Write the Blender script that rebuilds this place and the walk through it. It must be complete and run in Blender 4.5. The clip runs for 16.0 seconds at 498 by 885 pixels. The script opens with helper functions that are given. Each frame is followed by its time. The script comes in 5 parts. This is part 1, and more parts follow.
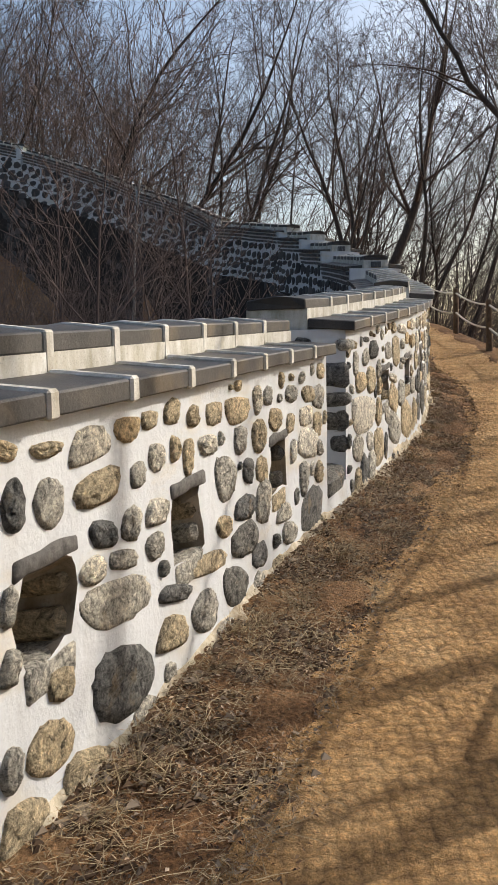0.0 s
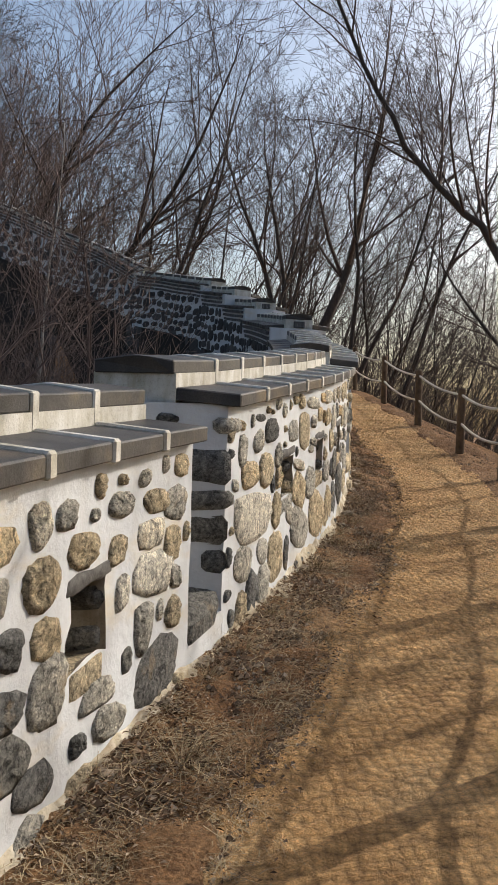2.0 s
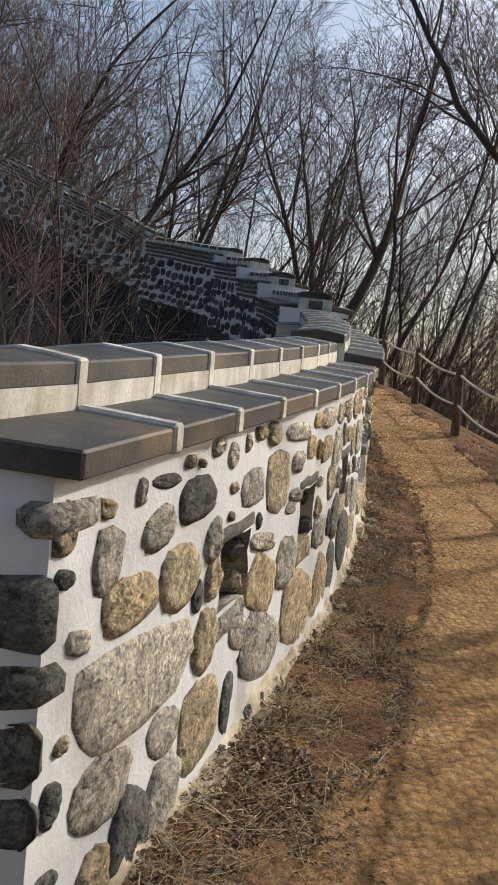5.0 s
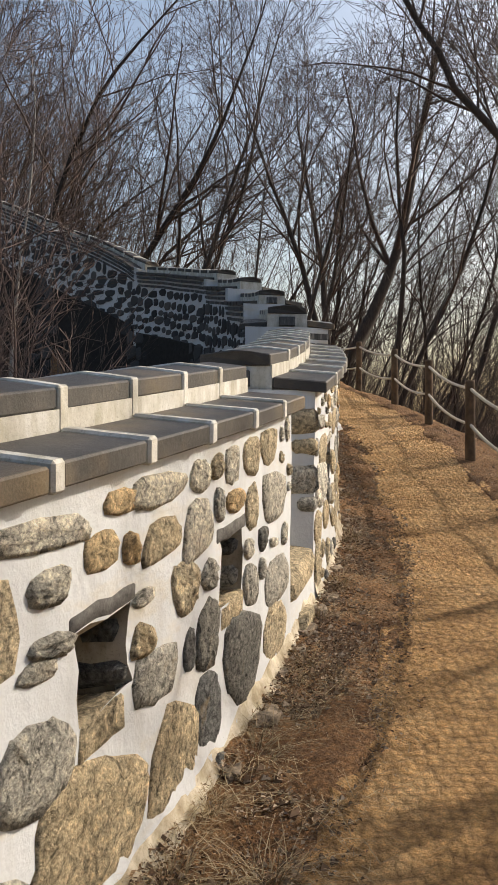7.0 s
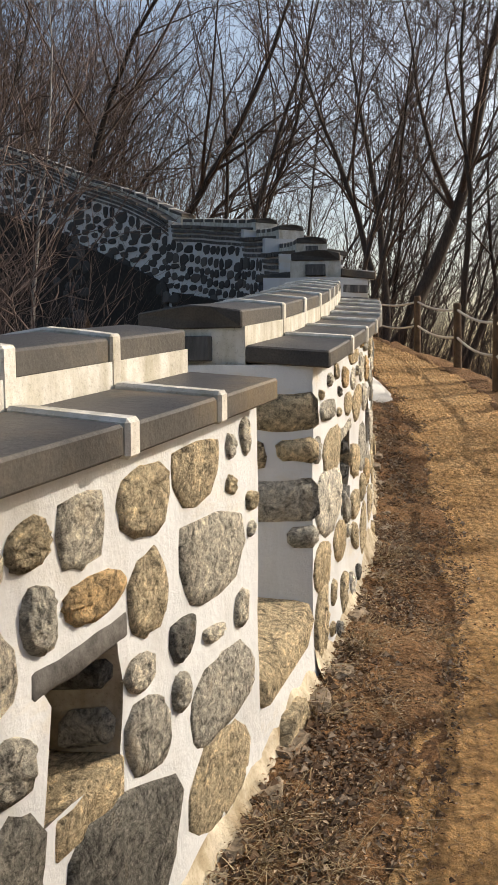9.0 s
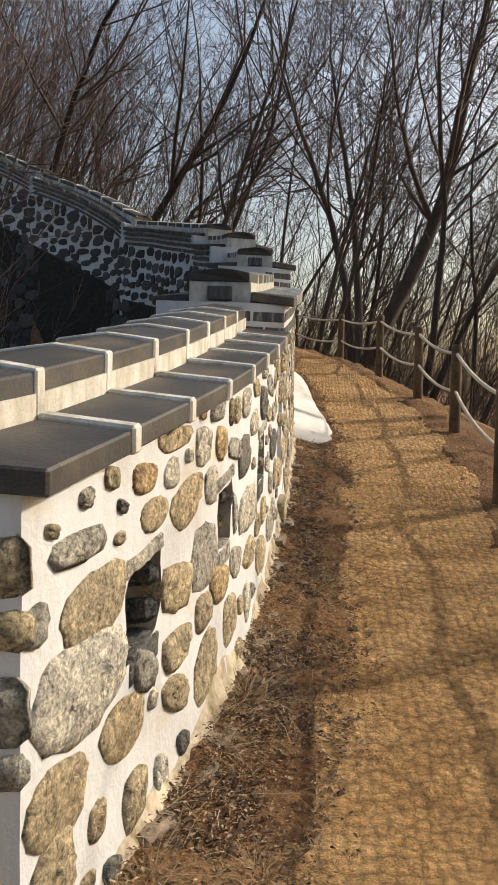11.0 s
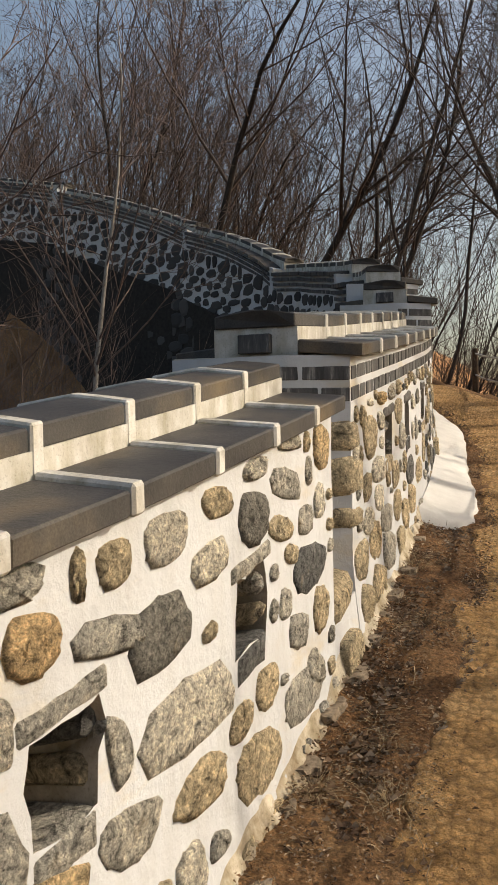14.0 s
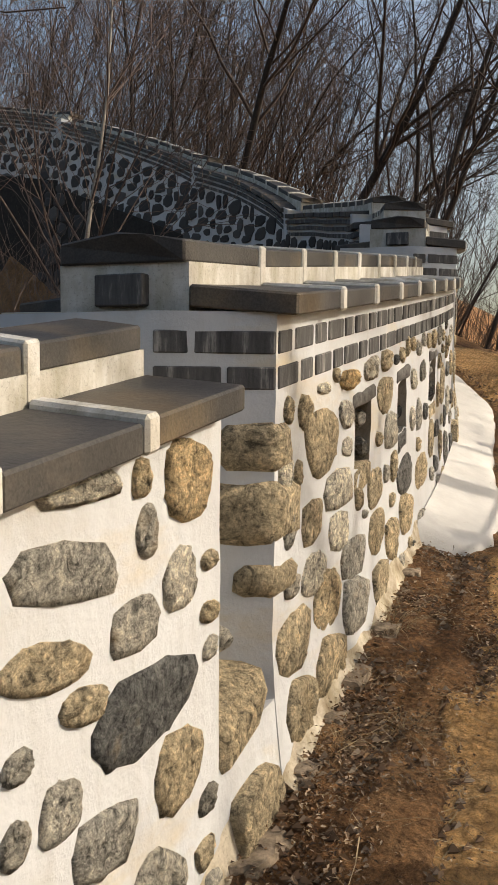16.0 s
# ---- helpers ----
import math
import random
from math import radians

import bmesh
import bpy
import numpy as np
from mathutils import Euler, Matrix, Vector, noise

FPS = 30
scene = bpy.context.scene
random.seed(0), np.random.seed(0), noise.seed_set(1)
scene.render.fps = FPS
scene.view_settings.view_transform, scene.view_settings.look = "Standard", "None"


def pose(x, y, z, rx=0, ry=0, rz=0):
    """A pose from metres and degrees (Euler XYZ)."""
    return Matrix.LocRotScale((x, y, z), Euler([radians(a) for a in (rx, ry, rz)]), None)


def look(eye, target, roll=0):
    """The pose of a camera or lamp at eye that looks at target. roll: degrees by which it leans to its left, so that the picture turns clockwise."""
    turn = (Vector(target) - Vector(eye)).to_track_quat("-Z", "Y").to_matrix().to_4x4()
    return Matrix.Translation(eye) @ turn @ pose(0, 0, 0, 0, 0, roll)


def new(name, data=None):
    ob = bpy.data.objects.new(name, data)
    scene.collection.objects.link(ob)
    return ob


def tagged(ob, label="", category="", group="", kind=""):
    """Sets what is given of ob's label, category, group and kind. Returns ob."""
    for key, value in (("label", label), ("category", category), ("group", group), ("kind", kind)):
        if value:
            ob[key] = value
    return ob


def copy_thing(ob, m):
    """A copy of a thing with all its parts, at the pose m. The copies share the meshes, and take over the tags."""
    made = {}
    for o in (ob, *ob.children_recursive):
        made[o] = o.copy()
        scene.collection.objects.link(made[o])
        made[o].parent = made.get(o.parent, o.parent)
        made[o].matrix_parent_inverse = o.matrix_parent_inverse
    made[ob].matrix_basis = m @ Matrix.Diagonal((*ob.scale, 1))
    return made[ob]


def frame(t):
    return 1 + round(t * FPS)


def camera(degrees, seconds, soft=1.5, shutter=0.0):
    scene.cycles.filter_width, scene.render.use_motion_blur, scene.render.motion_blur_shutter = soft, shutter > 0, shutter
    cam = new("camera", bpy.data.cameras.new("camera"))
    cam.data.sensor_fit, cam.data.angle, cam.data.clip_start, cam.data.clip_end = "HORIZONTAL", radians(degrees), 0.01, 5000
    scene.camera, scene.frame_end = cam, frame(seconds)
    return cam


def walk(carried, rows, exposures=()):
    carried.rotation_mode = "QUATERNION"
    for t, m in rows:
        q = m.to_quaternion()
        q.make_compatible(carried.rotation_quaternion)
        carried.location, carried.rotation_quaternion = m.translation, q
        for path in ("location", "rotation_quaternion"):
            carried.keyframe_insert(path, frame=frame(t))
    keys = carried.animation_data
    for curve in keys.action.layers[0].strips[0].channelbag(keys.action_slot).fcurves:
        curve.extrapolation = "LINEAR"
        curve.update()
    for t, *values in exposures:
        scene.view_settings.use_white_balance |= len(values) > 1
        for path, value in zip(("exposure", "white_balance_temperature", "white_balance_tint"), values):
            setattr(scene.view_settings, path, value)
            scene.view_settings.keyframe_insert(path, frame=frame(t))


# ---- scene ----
# ---- camera ----
cam = camera(34.8, 16.0, 1.4)
PATH = [
    (0, (0.012, -0.021, 1.546), (0.006, 1.968, 1.341), -1.1),
    (0.5, (-0.063, 0.352, 1.629), (-0.104, 2.344, 1.452), 0.8),
    (1, (0.082, 0.682, 1.556), (-0.012, 2.67, 1.363), -0.5),
    (1.5, (0.356, 1.069, 1.673), (0.404, 3.063, 1.535), -1.0),
    (2, (0.421, 1.407, 1.684), (0.588, 3.399, 1.618), 1.9),
    (2.5, (0.478, 1.737, 1.753), (0.714, 3.721, 1.667), 3.4),
    (3, (0.652, 2.167, 1.739), (0.836, 4.157, 1.664), 1.6),
    (3.5, (0.735, 2.532, 1.784), (0.864, 4.525, 1.678), 0.2),
    (4, (0.742, 2.955, 1.858), (0.813, 4.95, 1.733), 4.6),
    (4.2, (0.774, 3.048, 1.873), (0.913, 5.039, 1.748), 5.1),
    (6.3, (1.427, 4.496, 1.992), (1.387, 6.493, 1.896), 3.1),
    (6.5, (1.56, 4.639, 1.999), (1.503, 6.636, 1.912), 2.3),
    (7, (1.797, 4.942, 2.062), (1.77, 6.941, 2.002), 0.4),
    (7.5, (1.844, 5.335, 2.089), (1.812, 7.333, 2.0), 4.7),
    (8, (1.906, 5.645, 2.088), (1.805, 7.639, 1.971), 4.2),
    (8.5, (2.084, 6.129, 2.122), (1.922, 8.119, 1.994), 0.4),
    (9, (2.149, 6.442, 2.168), (1.955, 8.426, 2.01), -0.5),
    (9.5, (2.143, 6.771, 2.26), (1.993, 8.76, 2.111), 3.9),
    (10, (2.269, 7.124, 2.217), (2.088, 9.11, 2.067), 2.3),
    (10.2, (2.367, 7.266, 2.279), (2.282, 9.258, 2.125), 1.1),
    (12.3, (2.995, 8.356, 2.521), (2.587, 10.31, 2.407), 2.0),
    (12.5, (2.992, 8.509, 2.508), (2.563, 10.461, 2.426), 2.0),
    (13, (2.925, 8.847, 2.57), (2.434, 10.786, 2.566), 2.7),
    (13.5, (3.08, 9.15, 2.582), (2.497, 11.063, 2.561), 2.4),
    (14, (3.321, 9.403, 2.66), (2.632, 11.28, 2.616), -1.1),
    (14.5, (3.271, 9.776, 2.581), (2.511, 11.625, 2.507), 0.8),
    (15, (3.27, 10.199, 2.657), (2.571, 12.068, 2.528), 2.2),
    (15.5, (3.449, 10.626, 2.768), (2.714, 12.48, 2.615), 0.3),
    (16, (3.294, 10.973, 2.794), (2.516, 12.808, 2.634), 0.6),
]
EXPOSURES = [(0.0, 0.56, 6350, 10), (4.0, 0.35, 6300, 10), (6.5, 0.54, 6600, 10), (10.0, 0.62, 6900, 10), (13.0, 0.36, 7150, 10), (16.0, 0.33, 6950, 10)]
walk(cam, [(t, look(eye, target, roll)) for t, eye, target, roll in PATH], EXPOSURES)


# ---- light ----
world = bpy.data.worlds.new("world")
scene.world = world
world.use_nodes = True
SUN_AZ, SUN_EL = radians(28.0), radians(29.0)      # azimuth from +x towards +y
_sky = world.node_tree.nodes.new("ShaderNodeTexSky")
_sky.sky_type, _sky.sun_disc = "NISHITA", False
_sky.sun_elevation, _sky.sun_rotation = SUN_EL, math.pi / 2 - SUN_AZ
_sky.air_density, _sky.dust_density = 1.15, 4.2
world.node_tree.links.new(_sky.outputs[0], world.node_tree.nodes["Background"].inputs[0])
world.node_tree.nodes["Background"].inputs[1].default_value = 0.131
_sun = bpy.data.lights.new("sun", "SUN")
_sun.energy, _sun.angle, _sun.color = 2.85, radians(0.53), (1.0, 0.90, 0.77)
sun = new("sun", _sun)
sun.matrix_world = look((30 * math.cos(SUN_AZ), 30 * math.sin(SUN_AZ), 30 * math.tan(SUN_EL)), (0, 0, 0))


# ---- materials ----
def material(name, rough=0.9):
    m = bpy.data.materials.new(name)
    m.use_nodes = True
    n, l = m.node_tree.nodes, m.node_tree.links
    b = n["Principled BSDF"]
    b.inputs["Roughness"].default_value = rough
    b.inputs["Specular IOR Level"].default_value = 0.3
    return m, n, l, b


def coords(n, l, scale=(1, 1, 1), shift=True):
    """Coordinates in metres, shifted per object by its random value."""
    tc = n.new("ShaderNodeNewGeometry")
    mp = n.new("ShaderNodeMapping")
    mp.inputs["Scale"].default_value = scale
    l.new(tc.outputs["Position"], mp.inputs["Vector"])
    if shift:
        oi = n.new("ShaderNodeObjectInfo")
        mu = n.new("ShaderNodeMath")
        mu.operation = "MULTIPLY"
        mu.inputs[1].default_value = 37.0
        l.new(oi.outputs["Random"], mu.inputs[0])
        l.new(mu.outputs[0], mp.inputs["Location"])
    return mp.outputs[0]


def noise_tex(n, l, vec, scale, detail=5.0, rough=0.6, dist=0.0):
    t = n.new("ShaderNodeTexNoise")
    t.inputs["Scale"].default_value = scale
    t.inputs["Detail"].default_value = detail
    t.inputs["Roughness"].default_value = rough
    t.inputs["Distortion"].default_value = dist
    l.new(vec, t.inputs["Vector"])
    return t.outputs["Fac"]


def ramp(n, l, fac, stops):
    r = n.new("ShaderNodeValToRGB")
    e = r.color_ramp.elements
    while len(e) < len(stops):
        e.new(0.5)
    for el, (p, c) in zip(e, stops):
        el.position, el.color = p, (*c, 1)
    l.new(fac, r.inputs[0])
    return r.outputs[0]


def blend(n, l, fac, a, b, mode="MIX"):
    x = n.new("ShaderNodeMix")
    x.data_type, x.blend_type = "RGBA", mode
    for key, val in ((0, fac), (6, a), (7, b)):
        if isinstance(val, (int, float)):
            x.inputs[key].default_value = val
        elif isinstance(val, tuple):
            x.inputs[key].default_value = (*val, 1)
        else:
            l.new(val, x.inputs[key])
    return x.outputs[2]


def bump(n, l, b, fac, strength, dist):
    u = n.new("ShaderNodeBump")
    u.inputs["Strength"].default_value, u.inputs["Distance"].default_value = strength, dist
    l.new(fac, u.inputs["Height"])
    l.new(u.outputs[0], b.inputs["Normal"])


def mat_plaster():
    m, n, l, b = material("lime_plaster", 0.92)
    v = coords(n, l)
    big = ramp(n, l, noise_tex(n, l, v, 1.6, 6, 0.65), [(0.28, (0.49, 0.48, 0.455)), (0.42, (0.55, 0.568, 0.585)), (0.7, (0.585, 0.612, 0.638))])
    streak = ramp(n, l, noise_tex(n, l, coords(n, l, (6, 6, 0.8)), 1.5, 5, 0.7), [(0.36, (0.74, 0.71, 0.65)), (0.52, (1, 1, 1))])
    c = blend(n, l, 0.25, big, streak, "MULTIPLY")
    ochre = ramp(n, l, noise_tex(n, l, coords(n, l, (0.6, 0.6, 1.6)), 1.9, 6, 0.65), [(0.56, (0, 0, 0)), (0.74, (0.8, 0.8, 0.8))])
    c = blend(n, l, ochre, c, (0.55, 0.46, 0.30))
    l.new(c, b.inputs["Base Color"])
    bump(n, l, b, noise_tex(n, l, v, 28, 6, 0.65), 0.35, 0.012)
    return m


def mat_stone(name, hues):
    """Field stone: a hue per object, mica grain, weathered patches, dark pits and a little rust."""
    m, n, l, b = material(name, 0.85)
    oi = n.new("ShaderNodeObjectInfo")
    k = len(hues)
    hue = ramp(n, l, oi.outputs["Random"], [(i / max(1, k - 1), c) for i, c in enumerate(hues)])
    v = coords(n, l)
    grain = ramp(n, l, noise_tex(n, l, v, 60, 9, 0.84), [(0.38, (0.22, 0.22, 0.22)), (0.47, (0.74, 0.74, 0.73)), (0.56, (1.08, 1.08, 1.06)), (0.68, (1.5, 1.48, 1.42))])
    c = blend(n, l, 0.9, hue, grain, "MULTIPLY")
    patch = ramp(n, l, noise_tex(n, l, v, 15, 7, 0.74, 1.6), [(0.36, (0.22, 0.22, 0.21)), (0.46, (0.84, 0.83, 0.80)), (0.55, (1.2, 1.18, 1.12)), (0.68, (1.8, 1.76, 1.62))])
    c = blend(n, l, 0.95, c, patch, "MULTIPLY")
    vein = ramp(n, l, noise_tex(n, l, coords(n, l, (1, 1, 2.6)), 26, 6, 0.75, 2.5), [(0.40, (0.42, 0.41, 0.40)), (0.47, (1, 1, 1))])
    c = blend(n, l, 0.55, c, vein, "MULTIPLY")
    rust = ramp(n, l, noise_tex(n, l, v, 8, 4, 0.6), [(0.60, (0, 0, 0)), (0.76, (0.55, 0.55, 0.55))])
    c = blend(n, l, rust, c, (0.36, 0.26, 0.14))
    l.new(c, b.inputs["Base Color"])
    bump(n, l, b, noise_tex(n, l, v, 38, 9, 0.74, 0.6), 1.0, 0.03)
    return m


def mat_slab():
    m, n, l, b = material("dark_coping_tile", 0.48)
    v = coords(n, l)
    c = ramp(n, l, noise_tex(n, l, v, 5, 5, 0.6), [(0.3, (0.034, 0.033, 0.034)), (0.55, (0.064, 0.060, 0.056)), (0.75, (0.11, 0.095, 0.076))])
    st = ramp(n, l, noise_tex(n, l, v, 2.2, 4, 0.55), [(0.55, (0, 0, 0)), (0.76, (1, 1, 1))])
    c = blend(n, l, st, c, (0.18, 0.135, 0.08))
    sp = ramp(n, l, noise_tex(n, l, v, 160, 3, 0.6), [(0.35, (0.7, 0.7, 0.7)), (0.6, (1.15, 1.15, 1.15))])
    l.new(blend(n, l, 0.7, c, sp, "MULTIPLY"), b.inputs["Base Color"])
    bump(n, l, b, noise_tex(n, l, v, 60, 6, 0.65), 0.35, 0.006)
    return m


def mat_cement(name="cement_joint", lo=(0.42, 0.40, 0.35), hi=(0.70, 0.69, 0.65)):
    m, n, l, b = material(name, 0.9)
    v = coords(n, l)
    c = ramp(n, l, noise_tex(n, l, v, 7, 6, 0.65), [(0.3, lo), (0.62, hi)])
    st = ramp(n, l, noise_tex(n, l, coords(n, l, (5, 5, 1.2)), 3, 4, 0.6), [(0.35, (0.62, 0.58, 0.46)), (0.6, (1, 1, 1))])
    sp = ramp(n, l, noise_tex(n, l, v, 120, 4, 0.7), [(0.32, (0.5, 0.5, 0.48)), (0.45, (1, 1, 1))])
    c = blend(n, l, 0.7, c, st, "MULTIPLY")
    l.new(blend(n, l, 0.6, c, sp, "MULTIPLY"), b.inputs["Base Color"])
    bump(n, l, b, noise_tex(n, l, v, 70, 6, 0.65), 0.4, 0.006)
    return m


def mat_brick():
    m, n, l, b = material("dark_fired_brick", 0.8)
    v = coords(n, l)
    c = ramp(n, l, noise_tex(n, l, coords(n, l, (1, 1, 0.15)), 22, 5, 0.7), [(0.35, (0.05, 0.05, 0.052)), (0.55, (0.10, 0.10, 0.10)), (0.7, (0.36, 0.35, 0.33))])
    l.new(c, b.inputs["Base Color"])
    bump(n, l, b, noise_tex(n, l, v, 60, 6, 0.65), 0.4, 0.006)
    return m


def mat_bark(name, a, c2):
    m, n, l, b = material(name, 0.9)
    oi = n.new("ShaderNodeObjectInfo")
    base = blend(n, l, oi.outputs["Random"], a, c2)
    v = coords(n, l, (1, 1, 0.25))
    sp = ramp(n, l, noise_tex(n, l, v, 25, 5, 0.7), [(0.3, (0.55, 0.55, 0.55)), (0.65, (1.4, 1.4, 1.4))])
    l.new(blend(n, l, 0.8, base, sp, "MULTIPLY"), b.inputs["Base Color"])
    return m


def mat_soil():
    m, n, l, b = material("soil_and_leaf_litter", 0.95)
    v = coords(n, l, shift=False)
    c = ramp(n, l, noise_tex(n, l, v, 1.3, 6, 0.7), [(0.3, (0.12, 0.062, 0.029)), (0.5, (0.27, 0.148, 0.068)), (0.7, (0.38, 0.235, 0.118))])
    g = ramp(n, l, noise_tex(n, l, v, 45, 6, 0.75), [(0.34, (0.35, 0.33, 0.3)), (0.5, (0.9, 0.9, 0.9)), (0.66, (1.7, 1.6, 1.45))])
    l.new(blend(n, l, 0.9, c, g, "MULTIPLY"), b.inputs["Base Color"])
    bump(n, l, b, noise_tex(n, l, v, 35, 8, 0.75), 1.0, 0.05)
    return m


def mat_mat():
    m, n, l, b = material("coir_matting", 0.95)
    v = coords(n, l, shift=False)
    c = ramp(n, l, noise_tex(n, l, v, 2.4, 6, 0.65), [(0.3, (0.44, 0.26, 0.11)), (0.5, (0.62, 0.385, 0.17)), (0.7, (0.70, 0.47, 0.235))])
    g = ramp(n, l, noise_tex(n, l, v, 90, 5, 0.75), [(0.33, (0.45, 0.42, 0.4)), (0.5, (1, 1, 1)), (0.68, (1.4, 1.35, 1.25))])
    c = blend(n, l, 0.8, c, g, "MULTIPLY")
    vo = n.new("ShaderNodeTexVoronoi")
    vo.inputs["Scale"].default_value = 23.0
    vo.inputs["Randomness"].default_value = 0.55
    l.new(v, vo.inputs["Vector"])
    # shade between tufts painted into the colour: lighter tops, dark creases
    gap_shade = ramp(n, l, vo.outputs["Distance"], [(0.25, (1.18, 1.15, 1.12)), (0.5, (0.85, 0.82, 0.78)), (0.78, (0.24, 0.22, 0.2))])
    l.new(blend(n, l, 0.6, c, gap_shade, "MULTIPLY"), b.inputs["Base Color"])
    mu = n.new("ShaderNodeMath")
    mu.operation = "SUBTRACT"
    l.new(noise_tex(n, l, v, 110, 6, 0.7), mu.inputs[0])
    l.new(vo.outputs["Distance"], mu.inputs[1])
    bump(n, l, b, mu.outputs[0], 1.0, 0.035)
    return m


def mat_plain(name, colour, rough=0.9, vary=0.35, scale=14.0):
    m, n, l, b = material(name, rough)
    v = coords(n, l)
    lo, hi = tuple(c * (1 - vary) for c in colour), tuple(min(1, c * (1 + vary)) for c in colour)
    l.new(ramp(n, l, noise_tex(n, l, v, scale, 5, 0.65), [(0.3, lo), (0.7, hi)]), b.inputs["Base Color"])
    bump(n, l, b, noise_tex(n, l, v, scale * 4, 5, 0.65), 0.4, 0.01)
    return m


def mat_island(name, colours, rough=0.9):
    m, n, l, b = material(name, rough)
    g = n.new("ShaderNodeNewGeometry")
    k = len(colours) - 1
    l.new(ramp(n, l, g.outputs["Random Per Island"], [(i / k, c) for i, c in enumerate(colours)]), b.inputs["Base Color"])
    return m


LINTEL = mat_plain("dark_lintel_stone", (0.10, 0.095, 0.09), 0.85, 0.55, 26)
INNER = mat_cement("loophole_render", (0.24, 0.20, 0.15), (0.50, 0.46, 0.39))
# outer face: dark stone and backing, with that side's shade put into the colour
RUBBLE = mat_island("shade_darkened_rubble", [(0.035, 0.035, 0.036), (0.07, 0.068, 0.065), (0.05, 0.05, 0.052), (0.11, 0.105, 0.10), (0.028, 0.028, 0.03)], 0.85)
SHADED_BACK = mat_plain("shade_dark_backing", (0.03, 0.027, 0.024))
# grey, dark, olive-tan, ochre and pale field stone
STONE_KINDS = [mat_stone("grey_field_stone", [(0.55, 0.53, 0.48), (0.45, 0.44, 0.41), (0.62, 0.59, 0.52)]),
               mat_stone("dark_field_stone", [(0.20, 0.20, 0.20), (0.155, 0.16, 0.165), (0.26, 0.25, 0.225)]),
               mat_stone("tan_field_stone", [(0.63, 0.54, 0.39), (0.52, 0.44, 0.31), (0.67, 0.55, 0.37)]),
               mat_stone("ochre_field_stone", [(0.72, 0.52, 0.27), (0.66, 0.48, 0.28), (0.70, 0.55, 0.34)]),
               mat_stone("pale_field_stone", [(0.82, 0.79, 0.72), (0.72, 0.68, 0.60), (0.80, 0.75, 0.64)])]
PLASTER, SLAB, CEMENT, BRICK = mat_plaster(), mat_slab(), mat_cement(), mat_brick()
SKIRT = mat_cement("earth_stained_render", (0.22, 0.16, 0.09), (0.68, 0.62, 0.50))
RISER = mat_cement("pale_riser_render", (0.46, 0.44, 0.38), (0.66, 0.655, 0.62))
BARK = mat_bark("grey_brown_bark", (0.034, 0.029, 0.026), (0.066, 0.055, 0.047))
TWIG = mat_bark("reddish_twig_bark", (0.105, 0.074, 0.062), (0.17, 0.125, 0.104))
CROWN = mat_bark("grey_twig_bark", (0.052, 0.040, 0.034), (0.10, 0.073, 0.059))
HILL = mat_bark("brown_stem_bark", (0.115, 0.083, 0.066), (0.21, 0.152, 0.12))
FOOT = mat_plain("brown_footing_rock", (0.25, 0.20, 0.145), 0.95, 0.7, 24)
PALE = mat_bark("pale_grey_bark", (0.26, 0.24, 0.21), (0.32, 0.29, 0.25))
SOIL, MAT = mat_soil(), mat_mat()
WOOD = mat_plain("weathered_post_wood", (0.10, 0.065, 0.038), 0.8, 0.4, 9)
ROPE = mat_plain("pale_fibre_rope", (0.55, 0.50, 0.42), 0.9, 0.25, 60)
APRON = mat_plain("white_cement_apron", (0.70, 0.69, 0.66), 0.9, 0.10, 5)
GRASS = mat_island("dry_grass", [(0.17, 0.12, 0.065), (0.34, 0.26, 0.15), (0.48, 0.38, 0.23), (0.11, 0.075, 0.04)])
LEAF = mat_island("dead_leaves", [(0.05, 0.03, 0.02), (0.18, 0.10, 0.05), (0.26, 0.16, 0.085), (0.46, 0.36, 0.25), (0.07, 0.042, 0.026)])
GRIT = mat_island("pebbles_and_crumbs", [(0.13, 0.082, 0.05), (0.24, 0.155, 0.095), (0.08, 0.05, 0.03), (0.34, 0.27, 0.20)])


# ---- mesh helpers ----
def link(name, bm, mat, parent=None, label="", smooth=False):
    me = bpy.data.meshes.new(name)
    bm.normal_update()
    bm.to_mesh(me)
    bm.free()
    me.materials.append(mat)
    if smooth:
        me.polygons.foreach_set("use_smooth", [True] * len(me.polygons))
    ob = new(name, me)
    ob.parent = parent
    if label:
        tagged(ob, label)
    return ob


def part(name, bm, mat, parent, label="", smooth=False):
    return link(name, bm, mat, parent, label, smooth)


def from_lists(name, verts, faces, mat, parent=None, smooth=False):
    me = bpy.data.meshes.new(name)
    me.from_pydata(verts, [], faces)
    me.materials.append(mat)
    if smooth:
        me.polygons.foreach_set("use_smooth", [True] * len(me.polygons))
    me.update()
    ob = new(name, me)
    ob.parent = parent
    return ob


def prism(corners, bevel=0.0):
    """A box from eight corners: four below, then the four above them, in the same turn."""
    bm = bmesh.new()
    v = [bm.verts.new(c) for c in corners]
    for f in ((3, 2, 1, 0), (4, 5, 6, 7), (0, 1, 5, 4), (1, 2, 6, 5), (2, 3, 7, 6), (3, 0, 4, 7)):
        bm.faces.new([v[i] for i in f])
    bmesh.ops.recalc_face_normals(bm, faces=bm.faces)
    if bevel:
        bmesh.ops.bevel(bm, geom=bm.edges[:], offset=bevel, segments=1, affect="EDGES")
    return bm


